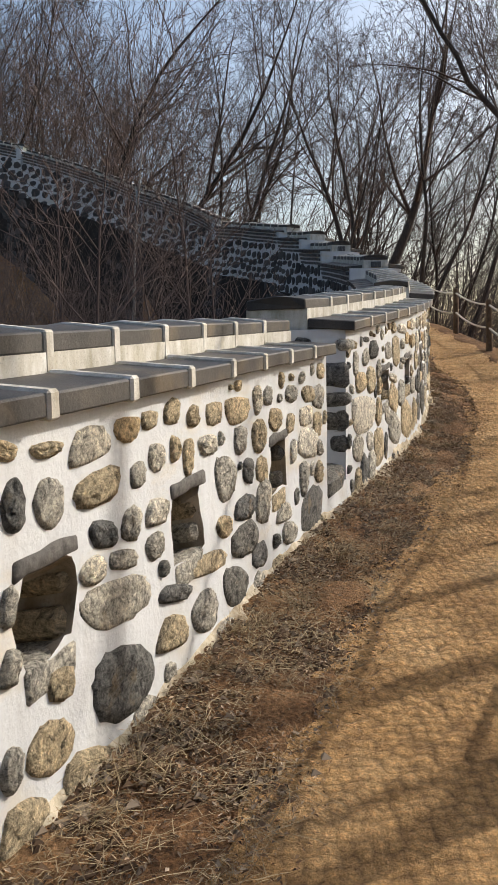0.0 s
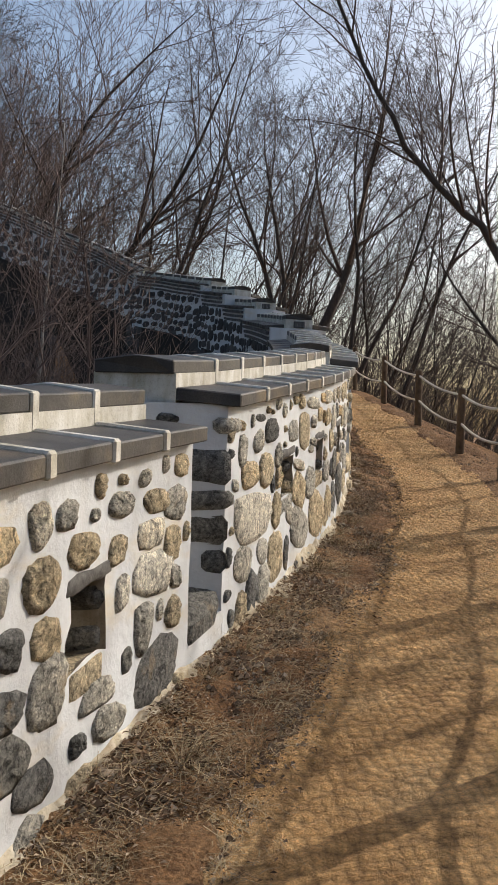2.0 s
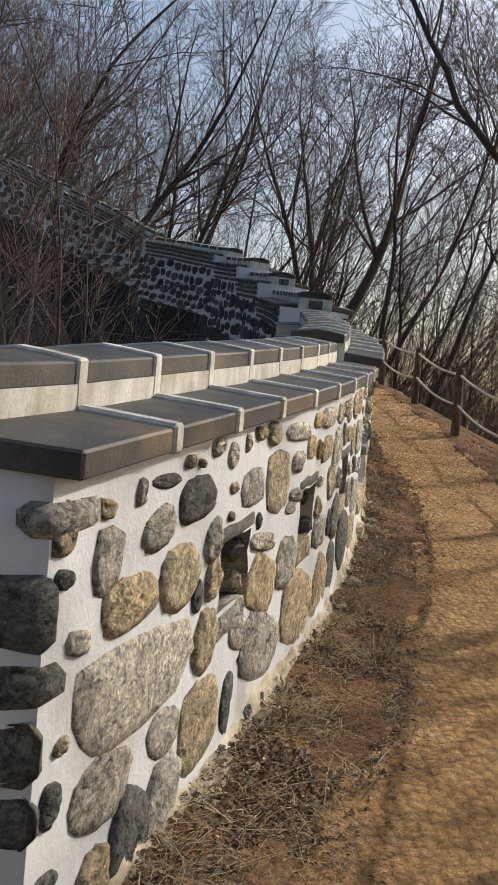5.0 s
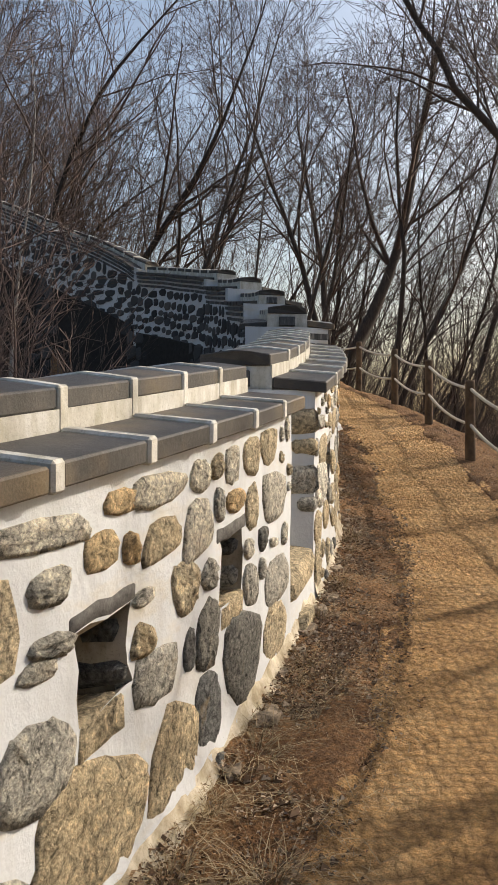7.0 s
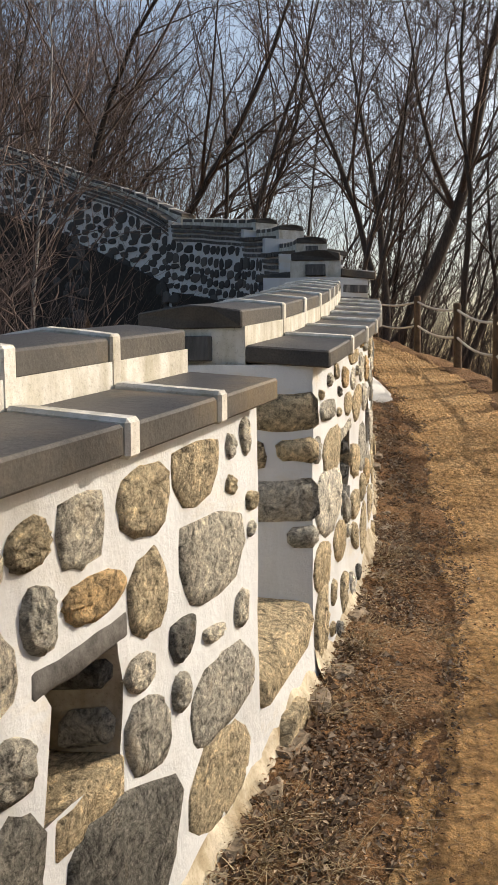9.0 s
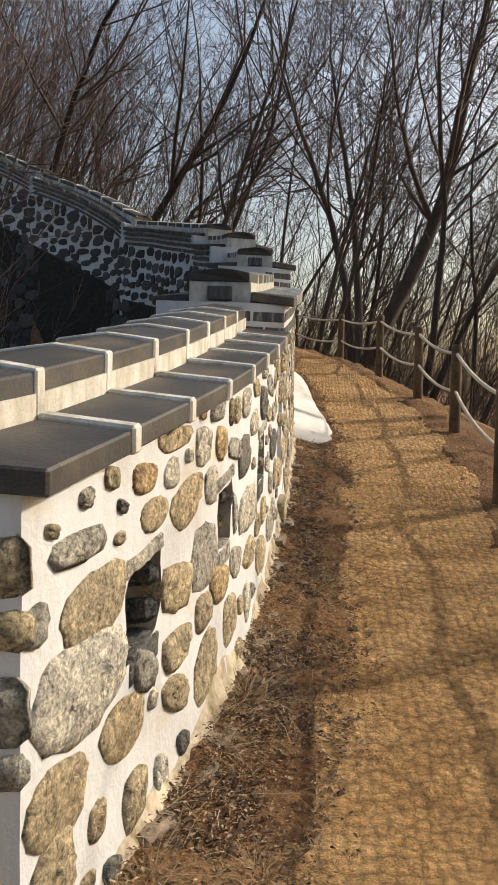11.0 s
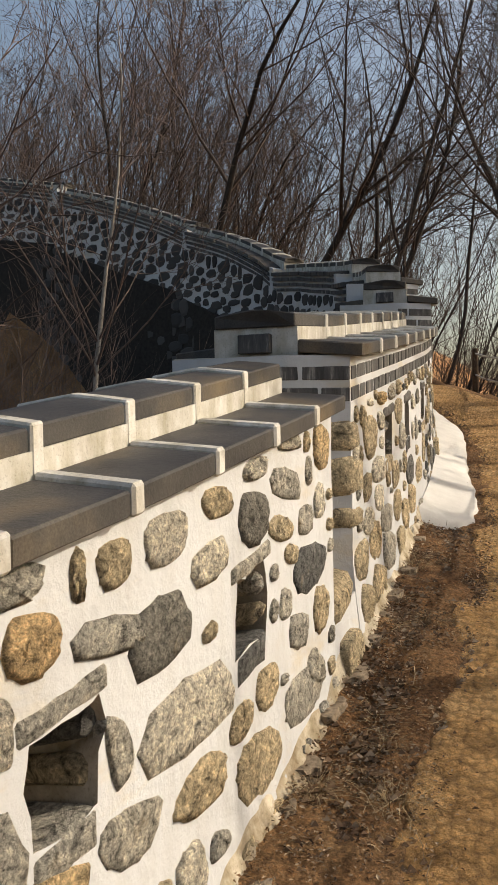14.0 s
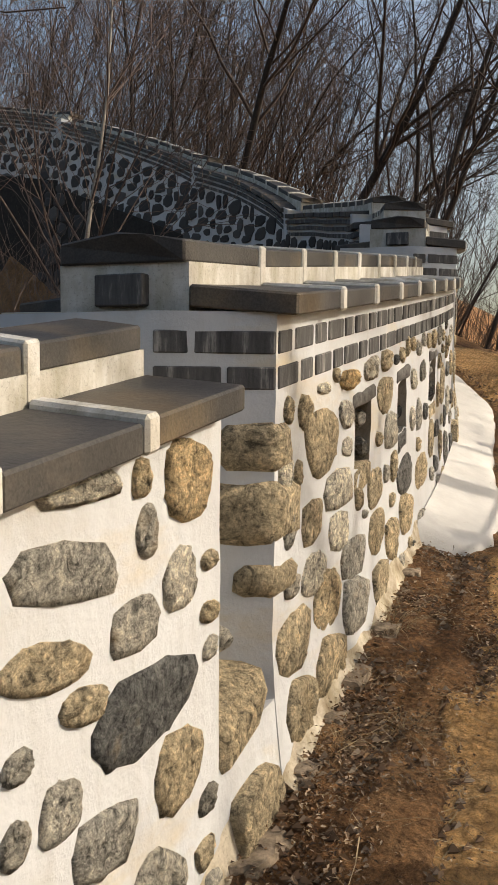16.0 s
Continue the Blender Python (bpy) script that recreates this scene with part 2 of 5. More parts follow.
# ---- plan: the wall's face line, by y, and the ground beside it ----
FACE = [(-9.0, -5.2), (-6.0, -3.55), (-3.0, -2.33), (0.0, -1.25), (2.16, -0.456), (3.0, -0.16), (4.02, 0.18), (4.43, 0.34), (5.1, 0.62), (6.39, 1.15), (7.06, 1.42), (7.98, 1.74),
        (9.22, 2.08), (10.05, 2.25), (10.86, 2.38), (12.06, 2.46), (12.7, 2.48), (14.14, 2.50), (15.8, 2.47), (17.0, 2.38), (18.5, 2.12), (20.2, 1.55),
        (21.7, 0.65), (22.9, -0.4), (23.7, -1.5), (24.5, -3.1), (25.3, -5.4), (26.0, -8.0), (26.8, -12.0), (27.6, -18.0)]
_fy, _fx = np.array([p[0] for p in FACE]), np.array([p[1] for p in FACE])
YS = np.linspace(-9.0, 27.6, 1465)
_sm = np.interp(YS, _fy, _fx)
for _k in range(3):
    _pad = np.concatenate((np.full(8, _sm[0]) - np.arange(8, 0, -1) * (_sm[1] - _sm[0]), _sm, np.full(8, _sm[-1]) + np.arange(1, 9) * (_sm[-1] - _sm[-2])))
    _sm = np.convolve(_pad, np.ones(17) / 17, "valid")
XS = _sm
SX = np.gradient(XS, YS)
GROUND_Y = [-9, -6, 0, 4.3, 7.35, 9, 10.8, 11.5, 12.8, 13.2, 15, 17, 19, 22, 23.5, 24.5, 25.5, 26.5, 27.6]
GROUND_Z = [-0.75, -0.45, 0.12, 0.47, 0.71, 0.93, 1.12, 1.2, 1.46, 1.55, 1.85, 2.2, 2.6, 3.3, 4.1, 5.0, 6.0, 6.9, 7.6]


def face_x(y):
    return float(np.interp(y, YS, XS))


def face_dir(y):
    """Unit tangent (onwards) and outward normal (to the path) of the face line at y."""
    g = float(np.interp(y, YS, SX))
    k = 1 / math.hypot(g, 1)
    return Vector((g * k, k, 0)), Vector((k, -g * k, 0))


def along(y, d, z):
    """The place at y on the face line, d metres out from it, at height z."""
    n = face_dir(y)[1]
    return Vector((face_x(y) + n.x * d, y + n.y * d, z))


def step_y(y, ds):
    """y after ds metres along the face line."""
    return y + ds * face_dir(y)[0].y


def ground_at(x, y):
    """Ground height for arrays of x and y."""
    x, y = np.atleast_1d(np.asarray(x, float)), np.atleast_1d(np.asarray(y, float))
    best = np.full(x.shape, 1e18)
    arg = np.zeros(x.shape, int)
    for i in range(0, len(YS), 12):
        q = (x - XS[i]) ** 2 + (y - YS[i]) ** 2
        hit = q < best
        best[hit], arg[hit] = q[hit], i
    nx = 1 / np.hypot(SX[arg], 1)
    side = (x - XS[arg]) * nx - (y - YS[arg]) * SX[arg] * nx
    dist = np.sqrt(best)
    d = np.where(side >= 0, dist, -dist)
    near = dist < 3
    d = np.where(near, side, d)
    yy = YS[arg] + np.where(near, (x - XS[arg]) * SX[arg] * nx * nx + (y - YS[arg]) * nx * nx, 0)
    g = np.interp(yy, GROUND_Y, GROUND_Z)
    bank = 0.10 * np.clip(1 - d / 0.55, 0, 1) ** 1.5
    rise = np.clip((-2.5 - x) / 4.0, 0, 1)
    drop = np.interp(yy, [20.5, 24.5], [-0.42, -0.32]) * (1 - rise) + np.interp(yy, [20.5, 24.0], [-0.42, 0.14]) * rise
    fall = np.where(d > 1.75, drop * (np.clip(d, 1.75, 14) - 1.75) + np.minimum(drop, 0.05) * 0.3 * (np.clip(d, 14, 120) - 14), 0)
    left = np.where(d < -0.5, np.interp(yy, [-9, 12, 17, 20, 23, 25, 27.6], [-1.0, -1.0, -1.2, -1.3, -2.4, -3.6, -4.2]) - 0.04 * np.clip(-d, 0, 40), 0)
    return g + np.where(d >= -0.5, bank, 0) + fall + left, d


def ground_z(x, y):
    return float(ground_at(x, y)[0][0])


# ---- ground ----
def build_ground():
    def axis(lo, hi, a, b, fine):
        core = np.arange(a, b, fine)
        out, s, v = [], fine, b
        while v < hi:
            out.append(v)
            s = min(s * 1.25, 120)
            v += s
        low, s, v = [], fine, a - fine
        while v > lo:
            low.append(v)
            s = min(s * 1.25, 120)
            v -= s
        return np.concatenate((low[::-1], core, out))
    gx, gy = axis(-1500, 1500, -2.5, 4.6, 0.05), axis(-1500, 1500, -1.0, 18.0, 0.055)
    X, Y = np.meshgrid(gx, gy)
    Z, D = ground_at(X.ravel(), Y.ravel())
    rough = np.array([noise.noise((x * 2.1, y * 2.1, 0)) * 0.03 + noise.noise((x * 7, y * 7, 3)) * 0.022 + noise.noise((x * 16, y * 16, 5)) * 0.016 if abs(d) < 6 else 0 for x, y, d in zip(X.ravel(), Y.ravel(), D)])
    wave = np.array([0.07 * noise.noise((x * 3.1, y * 3.1, 8)) + 0.05 * noise.noise((x * 8, y * 8, 8)) if abs(d) < 3 else 0 for x, y, d in zip(X.ravel(), Y.ravel(), D)])
    inside = (D > 0.49 + 0.7 * wave) & (D < 1.40 + wave)
    Z = Z + np.where(inside, -0.035, rough + np.where((D > 0.3) & (D < 1.75), 0.014, 0))
    w = len(gx)
    verts = np.column_stack((X.ravel(), Y.ravel(), Z)).tolist()
    faces = [(j * w + i, j * w + i + 1, (j + 1) * w + i + 1, (j + 1) * w + i) for j in range(len(gy) - 1) for i in range(w - 1)]
    ob = from_lists("ground", verts, faces, SOIL, smooth=True)
    tagged(ob, "brown soil with leaf litter on a wooded hillside", "ground", kind="structure")


def build_path():
    """Coir matting: rows of woven tufts across the path."""
    verts, faces = [], []
    ys = np.concatenate((np.arange(-3.0, 16.0, 0.024), np.arange(16.0, 24.0, 0.06)))
    ds = np.arange(0.40, 1.521, 0.024)
    rnd = random.Random(4)
    for j, y in enumerate(ys):
        n = face_dir(y)[1]
        edge = 0.07 * noise.noise((y * 1.7, 0, 0)) + 0.03 * noise.noise((y * 7, 0, 0)), 0.08 * noise.noise((y * 1.3, 5, 0)) + 0.03 * noise.noise((y * 6, 9, 0))
        for i, d in enumerate(ds):
            f = i / (len(ds) - 1)
            dd = d + edge[0] * (1 - f) + edge[1] * f
            p = Vector((face_x(y) + n.x * dd, y + n.y * dd, 0))
            verts.append(p)
    P = np.array([tuple(v) for v in verts])
    Z, D = ground_at(P[:, 0], P[:, 1])
    w = len(ds)
    for k in range(len(P)):
        i, j = k % w, k // w
        tuft = 0.012 * math.sin(i * 1.571 + (j // 2) * 1.571) * math.sin(j * 1.571 + 0.8) * (0.6 + 0.7 * noise.noise((P[k, 0] * 2, P[k, 1] * 2, 7))) + 0.010 * noise.noise((P[k, 0] * 17, P[k, 1] * 17, 1)) + 0.016 * noise.noise((P[k, 0] * 1.5, P[k, 1] * 1.5, 2))
        lip = -0.03 if i in (0, w - 1) else 0.0
        P[k, 2] = Z[k] + 0.012 + tuft + lip
    for j in range(len(ys) - 1):
        for i in range(w - 1):
            a = j * w + i
            faces.append((a, a + 1, a + w + 1, a + w))
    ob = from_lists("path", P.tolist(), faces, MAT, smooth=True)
    tagged(ob, "brown woven coir matting laid along the footpath", "path", kind="structure")


build_ground()
build_path()

# ---- the parapet wall ----
# y from, y to, coping edge height at both, loophole centres (y), brick rows, drop of the face
SEGMENTS = [
    (-6.0, 4.73, 1.02, 1.635, (-2.2, -1.15, -0.1, 0.95, 1.985, 2.825, 3.90), 0, 1.55),
    (5.12, 8.74, 1.785, 2.175, (6.16, 7.0, 7.86), 0, 1.55),
    (9.33, 12.72, 2.27, 2.78, (9.97, 10.84, 11.78), 0, 1.6),
    (13.07, 16.80, 3.03, 3.52, (13.98, 14.73, 15.6), 2, 1.8),
    (17.05, 18.75, 3.82, 4.05, (17.9,), 2, 1.9),
    (18.90, 20.15, 4.32, 4.52, (19.5,), 2, 1.9),
    (20.30, 22.70, 4.70, 5.20, (20.9, 21.6, 22.2), 2, 1.9),
    (22.85, 24.30, 5.32, 6.42, (23.2, 23.8), 2, 1.9),
    (24.36, 25.60, 6.50, 7.95, (24.7, 25.2), 2, 2.0),
    (25.66, 27.2, 8.1, 9.7, (26.1, 26.6), 2, 2.0),
]
THICK = 0.84
SKEW = 0.56
LOOP_W, LOOP_TOP, LOOP_BOT = 0.25, 0.44, 0.69


def coping_z(seg, y):
    y0, y1, z0, z1 = seg[:4]
    return z0 + (z1 - z0) * (y - y0) / (y1 - y0)


def wall_body(seg, name):
    y0, y1, z0, z1, loops, bricks, drop = seg
    half = LOOP_W / 2
    deep = drop if y0 < 16 else drop + 2.6
    near = y0 < 16
    cuts = set(np.linspace(y0, y1, max(4, int((y1 - y0) / (0.06 if near else 0.25)))).tolist())
    spans = [(c - half * face_dir(c)[0].y, c + half * face_dir(c)[0].y) for c in loops]
    cuts = sorted([c for c in cuts if all(abs(c - e) > 0.02 for s in spans for e in s)] + [e for s in spans for e in s])
    lev = sorted([v for v in np.linspace(0.05, drop, int(drop / (0.06 if near else 0.25))).tolist() if abs(v - LOOP_TOP) > 0.02 and abs(v - LOOP_BOT) > 0.02] + [LOOP_TOP, LOOP_BOT])
    bm = bmesh.new()
    grid = {}
    for i, y in enumerate(cuts):
        for j, v in enumerate(lev):
            z = coping_z(seg, y) - v
            d = 0.005 * noise.noise((y * 3, z * 3, 0)) + 0.003 * noise.noise((y * 11, z * 11, 4)) + 0.05 * max(0, (v - 1.0) / 0.5) ** 1.5
            wy = wz = 0.0
            for c in loops:
                ry, rv = max(0, abs(y - c) - half), max(0, LOOP_TOP - v, v - LOOP_BOT)
                near_rim = max(0, 1 - math.hypot(ry, rv) / 0.10)
                if near_rim:
                    wy += 0.05 * near_rim * noise.noise((y * 8, v * 8, c * 5))
                    wz += 0.04 * near_rim * noise.noise((y * 8 + 40, v * 8, c * 5))
            grid[i, j] = bm.verts.new(along(y + wy, d, z + wz))
    jt, jb = lev.index(LOOP_TOP), lev.index(LOOP_BOT)
    for i in range(len(cuts) - 1):
        mid = (cuts[i] + cuts[i + 1]) / 2
        for j in range(len(lev) - 1):
            if jt <= j < jb and any(a < mid < b for a, b in spans):
                continue
            bm.faces.new((grid[i, j], grid[i, j + 1], grid[i + 1, j + 1], grid[i + 1, j]))
    # loophole tunnels that drop towards the far side
    for a, b in spans:
        ia, ib = cuts.index(a), cuts.index(b)
        ring = [grid[ia, j] for j in range(jt, jb + 1)] + [grid[i, jb] for i in range(ia + 1, ib + 1)] + [grid[ib, j] for j in range(jb - 1, jt - 1, -1)] + [grid[i, jt] for i in range(ib - 1, ia, -1)]
        prev = ring
        for step in (0.25, 0.55, 0.84):
            cy = (a + b) / 2
            cur = []
            for vtx in ring:
                back = face_dir(cy)[1] * -step
                p = vtx.co + back
                p.z -= 0.62 * step
                cur.append(bm.verts.new(p + Vector((0.012 * noise.noise(p * 7), 0, 0.012 * noise.noise(p * 9)))))
            for k in range(len(ring)):
                q = (k + 1) % len(ring)
                bm.faces.new((prev[k], cur[k], cur[q], prev[q])).material_index = 1
            prev = cur
    # ends, back and top
    n = len(cuts) - 1
    steps = [0.0, 0.10, 0.20, 0.30, THICK]

    def end(i, sgn):
        y = cuts[i]
        prev = [grid[i, j] for j in range(len(lev))]
        ty = face_dir(y)[0].y
        for k, st in enumerate(steps[1:]):
            cur = []
            for j, v in enumerate(lev):
                yy = y - sgn * SKEW * min(st, 0.30) * ty * (1.0 if sgn > 0 else 0.15)
                z = coping_z(seg, y) - v
                cur.append(bm.verts.new(along(yy, -st, z) + face_dir(y)[0] * (0.010 * noise.noise((st * 9, z * 8, y)))))
            for j in range(len(lev) - 1):
                bm.faces.new((prev[j], cur[j], cur[j + 1], prev[j + 1]))
            prev = cur
        return prev
    e0, e1 = end(0, 1), end(n, -1)
    b0, b1 = e0, e1
    m = 14
    prev = b0
    for k in range(1, m + 1):
        y = y0 + (y1 - y0) * k / m
        cur = b1 if k == m else [bm.verts.new(along(y, -THICK, coping_z(seg, y) - v)) for v in lev]
        for j in range(0, len(lev) - 1):
            bm.faces.new((prev[j], cur[j], cur[j + 1], prev[j + 1]))
        prev = cur
    bmesh.ops.recalc_face_normals(bm, faces=bm.faces)
    for e in bm.edges:
        if len(e.link_faces) == 2 and e.calc_face_angle() > 0.6:
            e.smooth = False
    ob = link(name, bm, PLASTER, smooth=True)
    ob.data.materials.append(INNER)
    return ob


def slab_prism(seg, ya, yb, da, db, fa, fb, thick, skew_a=False, bevel=0.006, lift=0.0):
    """A coping piece from ya to yb between depths da (outer) and db (inner), with top heights fa and fb above the coping line."""
    def at(y, d, f, first):
        yy = y + (SKEW * min(0, max(d, -0.30)) * face_dir(y)[0].y if skew_a and first else 0)
        return along(yy, d, coping_z(seg, y) + f + lift)
    low = [at(ya, da, fa - thick, 1), at(yb, da, fa - thick, 0), at(yb, db, fb - thick, 0), at(ya, db, fb - thick, 1)]
    top = [at(ya, da, fa, 1), at(yb, da, fa, 0), at(yb, db, fb, 0), at(ya, db, fb, 1)]
    return prism(low + top, bevel)


def gable_prism(seg, ya, yb, d0, d1, eave, ridge, thick, skew_a=False, grow=0.0):
    def at(y, d, f, first):
        yy = y + (SKEW * min(0, max(d, -0.30)) * face_dir(y)[0].y if skew_a and first else 0)
        return along(yy, d, coping_z(seg, y) + f)
    mid = (d0 + d1) / 2
    bm = bmesh.new()
    ends = []
    for y, first in ((ya, 1), (yb, 0)):
        prof = [(d0, eave - thick), (d0, eave), (d0 + (mid - d0) * 0.55, eave + (ridge - eave) * 0.6), (mid, ridge), (d1 + (mid - d1) * 0.55, eave + (ridge - eave) * 0.6), (d1, eave), (d1, eave - thick)]
        ends.append([bm.verts.new(at(y, d, f + grow, first)) for d, f in prof])
    a, b = ends
    for k in range(7):
        q = (k + 1) % 7
        bm.faces.new((a[k], b[k], b[q], a[q]))
    bm.faces.new(a[::-1])
    bm.faces.new(b)
    bmesh.ops.recalc_face_normals(bm, faces=bm.faces)
    bmesh.ops.bevel(bm, geom=[e for e in bm.edges if e.calc_face_angle(0) > 0.6], offset=0.006, segments=1, affect="EDGES")
    return bm


OUT, RIS, UP0, UP1 = 0.065, -0.219, -0.225, -0.615


def end_brick(seg, wall):
    """A dark brick let into the end of the riser."""
    y0 = seg[0]
    ty = face_dir(y0)[0].y
    pts = []
    for zz in (-0.035, 0.055):
        for f, o in ((0.34, 0.0), (0.50, 0.0), (0.50, 0.06), (0.34, 0.06)):
            pts.append(along(y0 + 0.006 + (o - SKEW * min(f, 0.30)) * ty, -f, coping_z(seg, y0) + zz))
    part("brick", prism(pts, 0.004), BRICK, wall)


def coping(seg, wall, far=False):
    y0, y1 = seg[0], seg[1]
    ty = face_dir((y0 + y1) / 2)[0].y
    length = (y1 - y0) / ty
    count = max(2, round(length / 0.42))
    if far:
        count = max(2, round(length / 0.36))
    pitch = (y1 - y0) / count
    joint = 0.049 * ty
    rnd = random.Random(int(y0 * 100))
    edge = y0
    for k in range(count):
        a, b = y0 + k * pitch, y0 + (k + 1) * pitch
        jit = rnd.uniform(-0.02, 0.02)
        first = k == 0
        end_a = a if first else a + joint / 2
        end_b = b if k == count - 1 else b - joint / 2
        tilt = rnd.uniform(-0.004, 0.004)
        part("bed", slab_prism(seg, a + 0.01 * first, b, 0.0, -THICK, -0.045, -0.045, 0.03, first, 0), PLASTER, wall)
        part("riser", slab_prism(seg, a + 0.012 * first, b, RIS, -THICK - RIS, 0.085, 0.085, 0.14, first, 0), RISER, wall, "pale rendered riser under the ridge tiles" if first else "")
        part("coping_tile", slab_prism(seg, end_a, end_b, OUT, RIS + 0.004, 0 + tilt, 0.022 + tilt, 0.062, first), SLAB, wall)
        part("coping_tile", slab_prism(seg, end_a, end_b, -THICK - OUT, -THICK - RIS - 0.004, 0, 0.022, 0.062, False), SLAB, wall)
        part("ridge_tile", gable_prism(seg, end_a, end_b, UP0, UP1, 0.145 + tilt, 0.168 + tilt, 0.062, first), SLAB, wall)
        if k < count - 1:
            part("joint", slab_prism(seg, b - joint / 2, b + joint / 2, OUT + 0.008, RIS + 0.002, 0.010, 0.034, 0.078, False, 0.008), CEMENT, wall)
            part("joint", gable_prism(seg, b - joint / 2, b + joint / 2, UP0 + 0.008, UP1 - 0.008, 0.152, 0.177, 0.130, False), CEMENT, wall)


def stone_mesh(seed, kind):
    """A face stone of unit size in x and z, its face towards -y: an irregular block with blunt corners, almost flush."""
    rnd = random.Random(seed)
    m = rnd.choice((4, 4, 5, 5, 6, 6, 7))
    turn = math.pi / 4 + rnd.uniform(-0.2, 0.2) if m == 4 else rnd.uniform(0, 6.28)
    line = []
    for k in range(m):
        a = turn + 2 * math.pi * (k + rnd.uniform(-0.3, 0.3)) / m
        r = 0.60 * rnd.uniform(0.82, 1.14)
        line.append(Vector((r * math.cos(a), r * math.sin(a))))
    rounded = []
    for k in range(m):
        p, q, r = line[k - 1], line[k], line[(k + 1) % m]
        c = rnd.uniform(0.24, 0.44)
        a, b = q.lerp(p, c), q.lerp(r, c)
        side = q.lerp(r, 0.5)
        rounded.extend((a, (a + b) * 0.22 + q * 0.56, b, side * rnd.uniform(1.0, 1.10)))
    line = [q * rnd.uniform(0.955, 1.045) for q in rounded]
    xs, zs = [q.x for q in line], [q.y for q in line]
    out = [((q.x - (max(xs) + min(xs)) / 2) / (max(xs) - min(xs)), (q.y - (max(zs) + min(zs)) / 2) / (max(zs) - min(zs))) for q in line]
    out = [(math.copysign(abs(2 * x) ** 0.86 / 2, x), math.copysign(abs(2 * z) ** 0.86 / 2, z)) for x, z in out]
    n = len(out)
    bm = bmesh.new()
    rings = []
    for scale, depth, rag in ((1.02, 0.05, 0), (1.0, 0.002, 0.001), (0.96, -0.005, 0.002), (0.68, -0.009, 0.005), (0.34, -0.010, 0.006)):
        rings.append([bm.verts.new((x * scale, depth + rnd.uniform(-rag, rag), z * scale)) for x, z in out])
    for a, b in zip(rings, rings[1:]):
        for k in range(n):
            q = (k + 1) % n
            bm.faces.new((a[k], a[q], b[q], b[k]))
    bm.faces.new(rings[-1])
    bmesh.ops.recalc_face_normals(bm, faces=bm.faces)
    me = bpy.data.meshes.new("stone")
    bm.to_mesh(me)
    bm.free()
    me.materials.append(STONE_KINDS[kind])
    me.polygons.foreach_set("use_smooth", [True] * len(me.polygons))
    return me


STONES = {}


def add_stone(wall, at, normal, w, h, tilt, pick, kind, proud=1.0):
    key = (pick % 36, kind)
    if key not in STONES:
        STONES[key] = stone_mesh(*key)
    ob = new("stone", STONES[key])
    side = (normal * -1).cross(Vector((0, 0, 1))).normalized()
    rot = Matrix((side, normal * -1, Vector((0, 0, 1)))).transposed().to_4x4()
    ob.parent = wall
    ob.matrix_basis = Matrix.Translation(at) @ rot @ Matrix.Rotation(-tilt, 4, "Y") @ Matrix.Diagonal((w, proud, h, 1))
    return ob


def fill_stones(seg, wall, seed, placed, limit, size, stretch):
    """Scatter stones on the face between the placed ones, clear of loopholes."""
    y0, y1, z0, z1, loops, bricks, drop = seg
    rnd = random.Random(seed)
    taken = list(placed)
    for c in loops:
        taken.append((c, (LOOP_TOP + LOOP_BOT) / 2, LOOP_W + 0.06, LOOP_BOT - LOOP_TOP + 0.05))
    made = 0
    for attempt in range(5200):
        y = rnd.uniform(max(y0 + 0.05, stretch[0]), min(y1 - 0.05, stretch[1]))
        top = 0.11 + 0.17 * (bricks > 0)
        v = rnd.uniform(top, drop - 0.18)
        f = 1 - attempt / 5200
        grow = 0.65 + 0.5 * min(1, v / 1.1)
        w = rnd.uniform(*size) * grow * (0.55 + 0.45 * f)
        h = w * rnd.choice((0.6, 0.75, 1.0, 1.25, 1.5, 1.1))
        if v - h / 2 < top - 0.03:
            continue
        ty = face_dir(y)[0].y
        if any(abs(y - a) / ty < (w + ww) / 2 + 0.018 and abs(v - b) < (h + hh) / 2 + 0.018 for a, b, ww, hh in taken):
            continue
        if y - w / 2 < y0 or y + w / 2 > y1:
            continue
        taken.append((y, v, w, h))
        placed.append((y, v, w, h))
        add_stone(wall, along(y, 0.003 + 0.05 * max(0, (v - 1.0) / 0.5) ** 1.5, coping_z(seg, y) - v), face_dir(y)[1], w, h, rnd.uniform(-0.25, 0.25), rnd.randrange(36), rnd.choice((0, 0, 1, 2, 2, 2, 4, 4)))
        made += 1
        if made > limit:
            break


walls, placed = [], {}
for k, seg in enumerate(SEGMENTS):
    w = wall_body(seg, "wall_%d" % (k + 1))
    tagged(w, "white-plastered fieldstone parapet wall with dark tile coping" if k < 4 else "fieldstone parapet wall with dark tile coping climbing the hill", "wall", kind="structure")
    coping(seg, w, k > 3)
    if k in (2, 3, 4):
        end_brick(seg, w)
    walls.append(w)
    placed[k] = []


def face_depth(v):
    return 0.05 * max(0, (v - 1.0) / 0.5) ** 1.5


